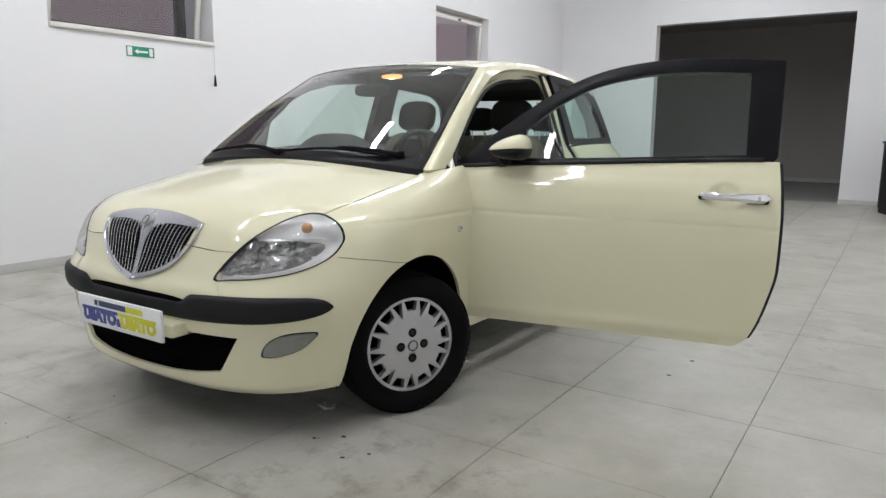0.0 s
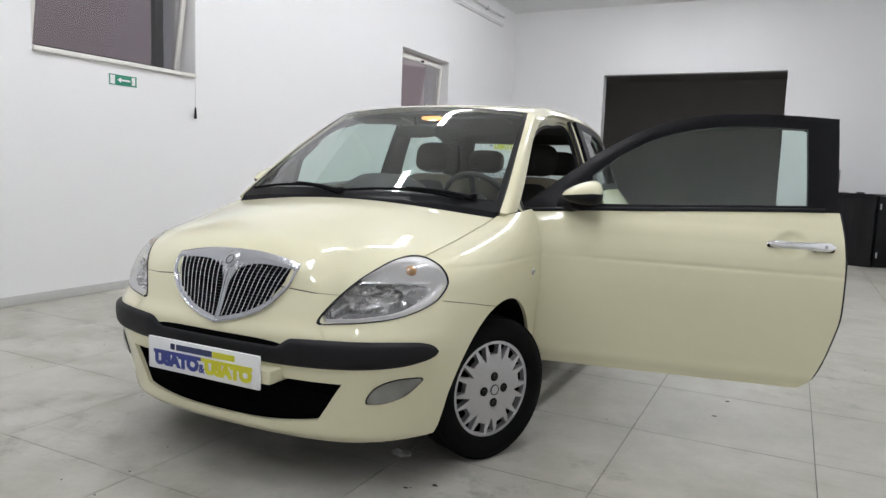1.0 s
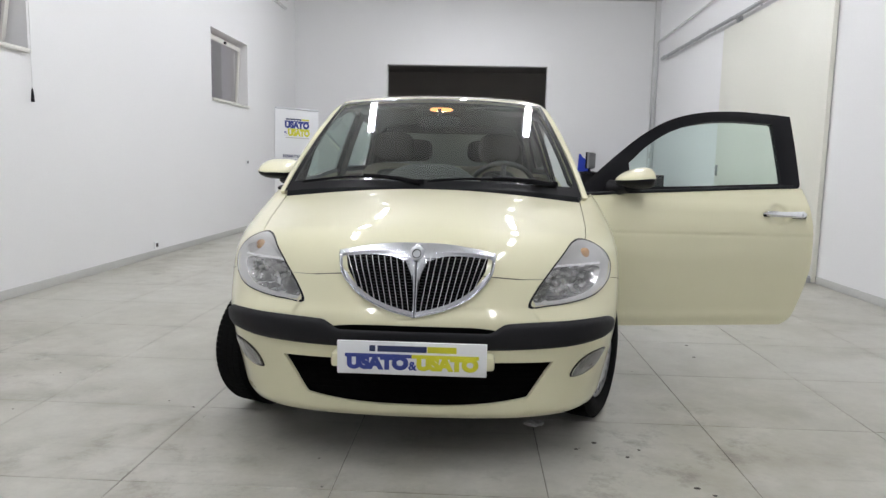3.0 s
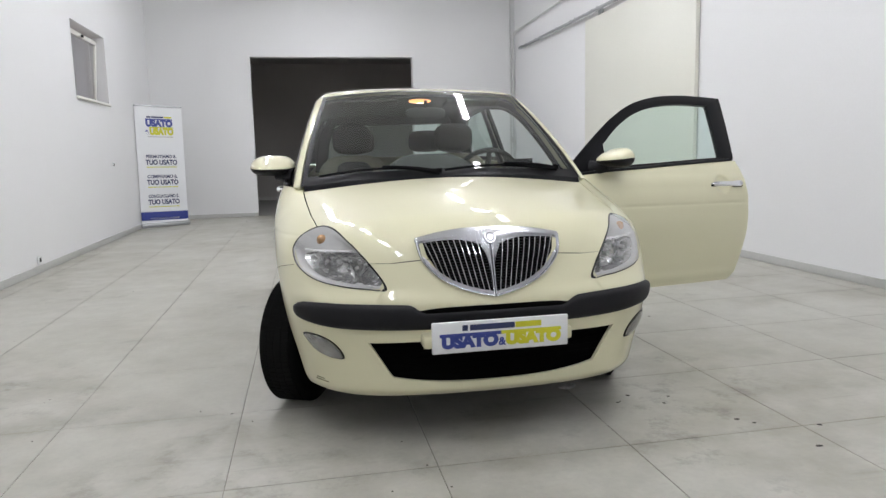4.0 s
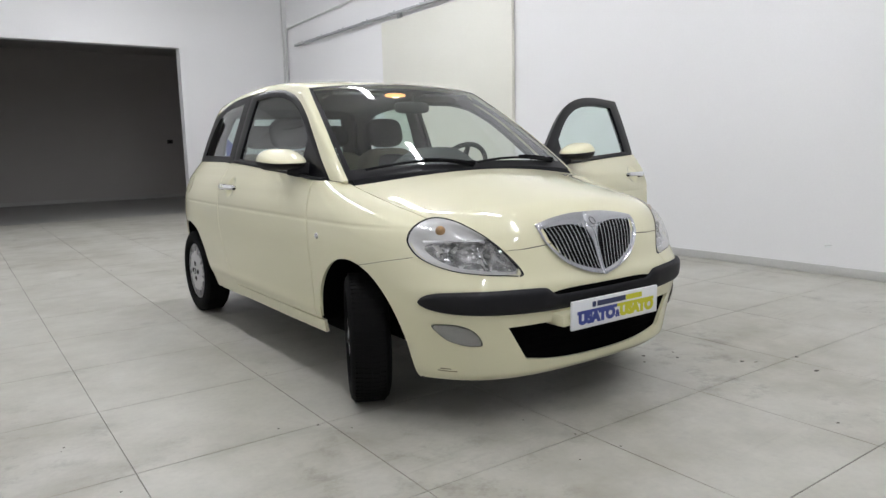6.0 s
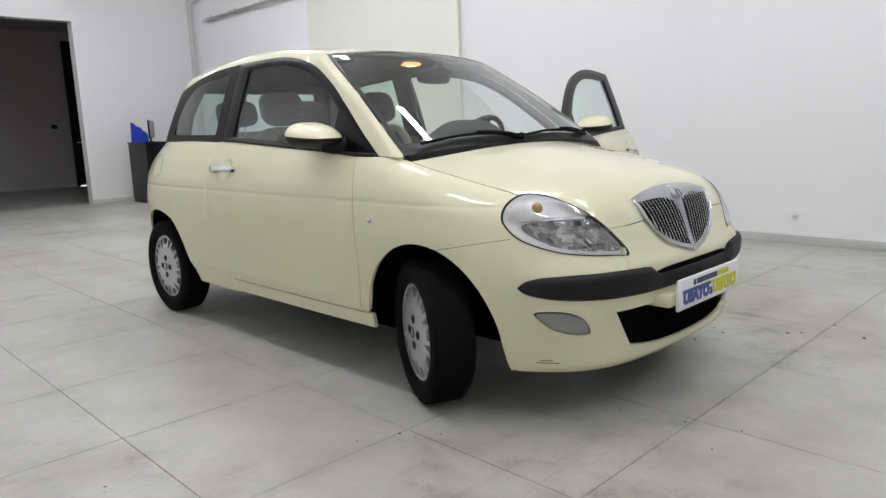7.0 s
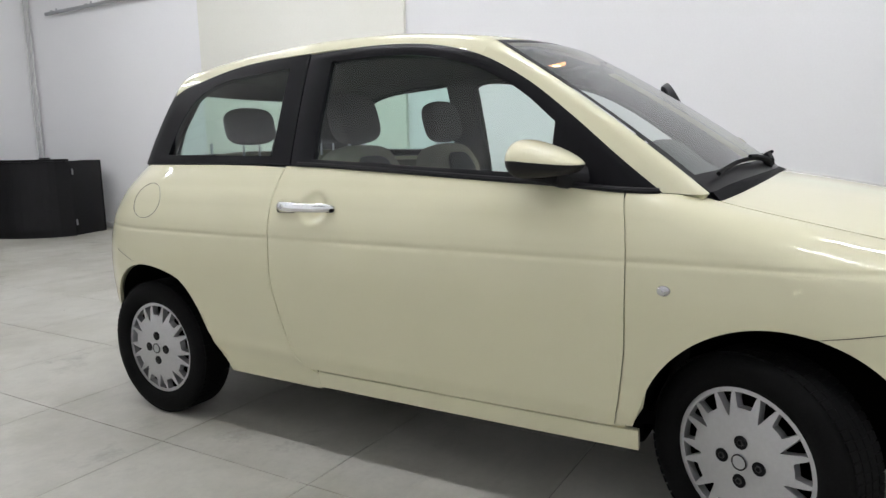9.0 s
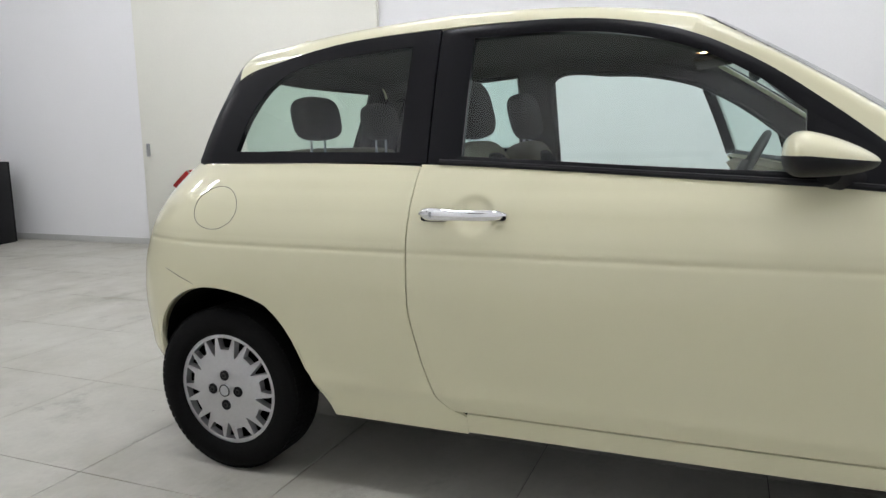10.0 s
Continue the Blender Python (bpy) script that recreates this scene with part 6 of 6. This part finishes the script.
# exit sign, blind cord, sockets
sign = tagged(empty("exit_sign"), "small green and white emergency exit sign", "sign")
boxed("board", (XL + 0.001, 1.735, 1.752), (XL + 0.006, 2.012, 1.842), M_GREEN, sign, bevel=0.001)
boxed("border", (XL + 0.0005, 1.729, 1.746), (XL + 0.004, 2.018, 1.848), M_SIGNWHITE, sign)
boxed("door_mark", (XL + 0.006, 1.745, 1.760), (XL + 0.008, 1.790, 1.834), M_SIGNWHITE, sign)
boxed("arrow_shaft", (XL + 0.006, 1.845, 1.790), (XL + 0.008, 1.945, 1.806), M_SIGNWHITE, sign)
bm = bmesh.new()
tri = [(1.815, 1.798), (1.850, 1.820), (1.850, 1.776)]
a = [bm.verts.new((XL + 0.006, y, z)) for y, z in tri]
b = [bm.verts.new((XL + 0.008, y, z)) for y, z in tri]
bm.faces.new(a)
bm.faces.new(b)
for i in range(3):
    bm.faces.new((a[i], a[(i + 1) % 3], b[(i + 1) % 3], b[i]))
part("arrow_head", bm, M_SIGNWHITE, sign)
boxed("figure_mark", (XL + 0.006, 1.960, 1.764), (XL + 0.008, 1.995, 1.832), M_SIGNWHITE, sign, bevel=0.0008)

cord = tagged(empty("blind_cord"), "thin blind cord with a dark weight hanging by the window", "cord")
tube("string", [(XL + 0.03, 2.66, 2.95), (XL + 0.045, 2.655, 2.2), (XL + 0.042, 2.655, 1.64)], 0.0022, M_GREYPIPE, cord, sides=6)
lathe("weight", [(-0.055, 0.012), (-0.05, 0.015), (0.03, 0.009), (0.055, 0.004), (0.056, 0.001)], M_GLOSSBLACK, cord, n=16, axis="z").location = (XL + 0.042, 2.655, 1.59)
so = tagged(empty("wall_socket"), "small white socket plate on the wall", "socket", group="wall sockets")
boxed("plate", (0.0, -0.06, -0.04), (0.010, 0.06, 0.04), M_SIGNWHITE, so, bevel=0.004)
boxed("insert", (0.010, -0.025, -0.022), (0.012, 0.025, 0.022), M_DASH, so)
so.location = (XL, 8.11, 1.066)
copy_thing(so, Matrix.Translation((XL + 0.014, 4.83, 0.11)))

# dark doorway and glimmer in the back room
bd = tagged(empty("back_door"), "black closed door in the unlit back room", "door")
boxed("leaf", (4.09, 16.55, ZF + 0.03), (5.25, 16.585, 3.34), M_BLACKDESK, bd, bevel=0.004)
boxed("frame_post", (4.03, 16.54, ZF), (4.09, 16.59, 3.40), M_GLOSSBLACK, bd, bevel=0.004)
boxed("frame_post", (5.25, 16.54, ZF), (5.31, 16.59, 3.40), M_GLOSSBLACK, bd, bevel=0.004)
boxed("frame_head", (4.09, 16.54, 3.34), (5.25, 16.59, 3.40), M_GLOSSBLACK, bd, bevel=0.004)
boxed("handle", (4.12, 16.50, 1.02), (4.24, 16.54, 1.05), M_SATIN, bd, bevel=0.006)
boxed("light_gap", (4.09, 16.56, ZF + 0.002), (5.25, 16.57, ZF + 0.030), emitter("daylight under the door", (0.95, 0.92, 0.88), 1.0), bd, label="strip of light under the door")
sw = tagged(empty("light_switch"), "small dark switch on the back room wall", "switch")
boxed("plate", (3.61, 16.582, 1.37), (3.75, 16.60, 1.47), M_DASH, sw, bevel=0.004)
boxed("rocker", (3.655, 16.576, 1.39), (3.705, 16.582, 1.45), M_BLACKDESK, sw, bevel=0.002)

# crumbs and dried spots on the tiles
M_CRUMB = material("dark crumb", (0.05, 0.045, 0.04), 0.9, var=0.3)
rng = random.Random(5)
bm = bmesh.new()
CRUMBS = [(1.75, -0.17, 0.012), (1.92, -0.225, 0.009), (2.05, -0.55, 0.014), (2.10, -0.60, 0.011), (2.19, -0.86, 0.015), (0.06, 4.98, 0.014), (1.615, -1.23, 0.009),
          (2.335, -0.685, 0.012), (2.584, 1.22, 0.012), (1.86, -0.30, 0.010), (1.667, -0.24, 0.008), (2.62, 1.50, 0.014), (-0.03, 0.07, 0.009)]
for i in range(60):
    x, y = rng.uniform(-1.6, 4.2), rng.uniform(-1.6, 5.0)
    r = rng.uniform(0.002, 0.006)
    if i < len(CRUMBS):
        x, y, r = CRUMBS[i]
    n = 7
    c = [bm.verts.new((x + r * rng.uniform(0.6, 1.3) * math.cos(2 * math.pi * k / n), y + r * rng.uniform(0.5, 1.1) * math.sin(2 * math.pi * k / n), ZF + 0.0006)) for k in range(n)]
    t = bm.verts.new((x, y, ZF + 0.003))
    for k in range(n):
        bm.faces.new((c[k], c[(k + 1) % n], t))
tagged(part("floor_specks", bm, M_CRUMB), "scattered dark crumbs and drips on the tiles", "dirt", kind="stuff")

# small loose things: a steel hook low on the wall, a scrap by the wheel
hook = tagged(empty("wall_hook"), "small grey steel hook low on the wall", "hook")
boxed("plate", (XR - 0.006, 0.305, 0.20), (XR, 0.355, 0.235), M_SIGNWHITE, hook, bevel=0.002)
tube("bar", [(XR - 0.004, 0.33, 0.22), (XR - 0.04, 0.33, 0.22), (XR - 0.05, 0.30, 0.225), (XR - 0.05, 0.27, 0.23)], 0.004, M_GREYPIPE, hook, sides=8)
bm = bmesh.new()
bmesh.ops.create_icosphere(bm, subdivisions=2, radius=1.0)
rs = random.Random(3)
for v in bm.verts:
    v.co = Vector((v.co.x * 0.045, v.co.y * 0.030, (v.co.z + 1) * 0.013)) * rs.uniform(0.65, 1.15)
bmesh.ops.translate(bm, verts=bm.verts, vec=(1.515, -0.005, ZF))
tagged(part("crumpled_scrap", bm, material("grey scrap", (0.42, 0.42, 0.40), 0.7, var=0.3, scale=40)), "small crumpled grey scrap under the bumper", "scrap")


# ---------------------------------------------------------------- floor of large square tiles
T = 0.75


def tile_material():
    """Pale stone: cloudy tone, brownish smudges with soft edges, faint scratches; each tile a little different."""
    m, nt, bs = nodes_of("pale grey stone tile")
    L = nt.links.new
    N = nt.nodes.new
    geo = N("ShaderNodeNewGeometry")
    oi = N("ShaderNodeObjectInfo")
    co = N("ShaderNodeTexCoord")

    def noise_tex(scale, detail, rough=0.55, dist=0.0):
        n = N("ShaderNodeTexNoise")
        n.inputs["Scale"].default_value, n.inputs["Detail"].default_value = scale, detail
        n.inputs["Roughness"].default_value, n.inputs["Distortion"].default_value = rough, dist
        L(geo.outputs["Position"], n.inputs["Vector"])
        return n.outputs["Fac"]

    def rng_map(src, a, b, c, d):
        r = N("ShaderNodeMapRange")
        for i, v in enumerate((a, b, c, d)):
            r.inputs[i + 1].default_value = v
        L(src, r.inputs[0])
        return r.outputs[0]

    def mixc(fac, c1, c2):
        mx = N("ShaderNodeMix")
        mx.data_type = "RGBA"
        L(fac, mx.inputs[0])
        for sock, c in ((mx.inputs[6], c1), (mx.inputs[7], c2)):
            if isinstance(c, tuple):
                sock.default_value = rgb(c)
            else:
                L(c, sock)
        return mx.outputs[2]

    # slow clouds, a shade of its own for each tile
    cloud = mixc(rng_map(noise_tex(0.9, 3), 0.30, 0.70, 0, 1), (0.412, 0.405, 0.350), (0.494, 0.487, 0.440))
    per = mixc(rng_map(oi.outputs["Random"], 0, 1, 0.0, 0.5), cloud, (0.457, 0.450, 0.398))
    # trodden-in brownish grime in wide drifts, blotches inside them, more along the joints
    drift = rng_map(noise_tex(0.6, 3), 0.40, 0.62, 0.0, 1.0)
    blotch = rng_map(noise_tex(2.6, 5, 0.62), 0.36, 0.70, 0.05, 1.0)
    sep = N("ShaderNodeSeparateXYZ")
    L(co.outputs["Object"], sep.inputs[0])

    def math2(op, a, b):
        q = N("ShaderNodeMath")
        q.operation = op
        for sock, v in zip(q.inputs, (a, b)):
            if isinstance(v, float):
                sock.default_value = v
            else:
                L(v, sock)
        return q.outputs[0]

    rim = math2("MAXIMUM", math2("ABSOLUTE", sep.outputs[0], 0.0), math2("ABSOLUTE", sep.outputs[1], 0.0))
    edge = rng_map(rim, 0.30, 0.375, 0.0, 0.28)
    amount = math2("MULTIPLY", math2("MULTIPLY", blotch, math2("ADD", math2("MULTIPLY", drift, 1.05), edge)), 0.66)
    dirty = mixc(amount, per, (0.240, 0.222, 0.165))
    flecks = mixc(rng_map(noise_tex(38, 2), 0.45, 0.80, 0, 0.16), dirty, (0.25, 0.245, 0.225))
    wear = mixc(rng_map(noise_tex(8.0, 5, 0.65), 0.40, 0.72, 0, 0.30), flecks, (0.30, 0.29, 0.26))
    # trodden dirt: ragged dark spots in loose groups, and thin drag marks
    group = rng_map(noise_tex(0.75, 2), 0.48, 0.66, 0.0, 1.0)
    spot = math2("MULTIPLY", group, rng_map(noise_tex(5.5, 8, 0.72), 0.53, 0.78, 0.0, 0.85))
    spotted = mixc(spot, wear, (0.10, 0.088, 0.068))
    mp = N("ShaderNodeMapping")
    mp.inputs["Rotation"].default_value = (0, 0, 0.5)
    mp.inputs["Scale"].default_value = (1.2, 14.0, 1.0)
    L(geo.outputs["Position"], mp.inputs["Vector"])
    dn = N("ShaderNodeTexNoise")
    dn.inputs["Scale"].default_value, dn.inputs["Detail"].default_value = 1.3, 4
    L(mp.outputs[0], dn.inputs["Vector"])
    drag = math2("MULTIPLY", rng_map(noise_tex(1.1, 2), 0.50, 0.68, 0.0, 1.0), rng_map(dn.outputs["Fac"], 0.58, 0.74, 0.0, 0.38))
    wear = mixc(drag, spotted, (0.17, 0.155, 0.125))
    L(wear, bs.inputs["Base Color"])
    L(rng_map(noise_tex(2.3, 3), 0.3, 0.7, 0.36, 0.52), bs.inputs["Roughness"])
    return m


M_TILE = tile_material()
M_JOINT = material("grey tile joint", (0.165, 0.158, 0.138), 0.8, var=0.75, scale=0.8)
floor = tagged(boxed("floor", (XL - 0.3, YF - 0.3, -0.2), (XR + 0.3, YB + 0.22, ZF - 0.003), M_JOINT), "floor of large pale grey stone tiles", "floor", kind="structure")
# the shadow beyond the opening is put into this floor's darker colour
tagged(boxed("floor_back_room", (-4.2, YB + 0.22, -0.2), (7.2, 16.8, ZF), material("shade-darkened back room floor", (0.30, 0.30, 0.285), 0.35, var=0.1, scale=1.5)), "dim grey floor of the unlit back room", "floor", kind="structure")
tile_bm = bmesh.new()
box(tile_bm, (-T / 2 + 0.0016, -T / 2 + 0.0016, -0.02), (T / 2 - 0.0016, T / 2 - 0.0016, 0.0), 0.0012, seg=1)
tile_me = bpy.data.meshes.new("tile")
tile_bm.to_mesh(tile_me)
tile_bm.free()
tile_me.materials.append(M_TILE)
for i in range(math.floor(XL / T) - 0, math.ceil(XR / T) + 1):
    for j in range(math.floor(YF / T) - 1, math.ceil(YB / T)):
        x, y = (i + 0.5) * T + 0.013, (j + 0.5) * T + 0.075
        if x - T / 2 > XR or x + T / 2 < XL:
            continue
        t = link("tile", tile_me, None, floor)
        t.location = (x, y, ZF)
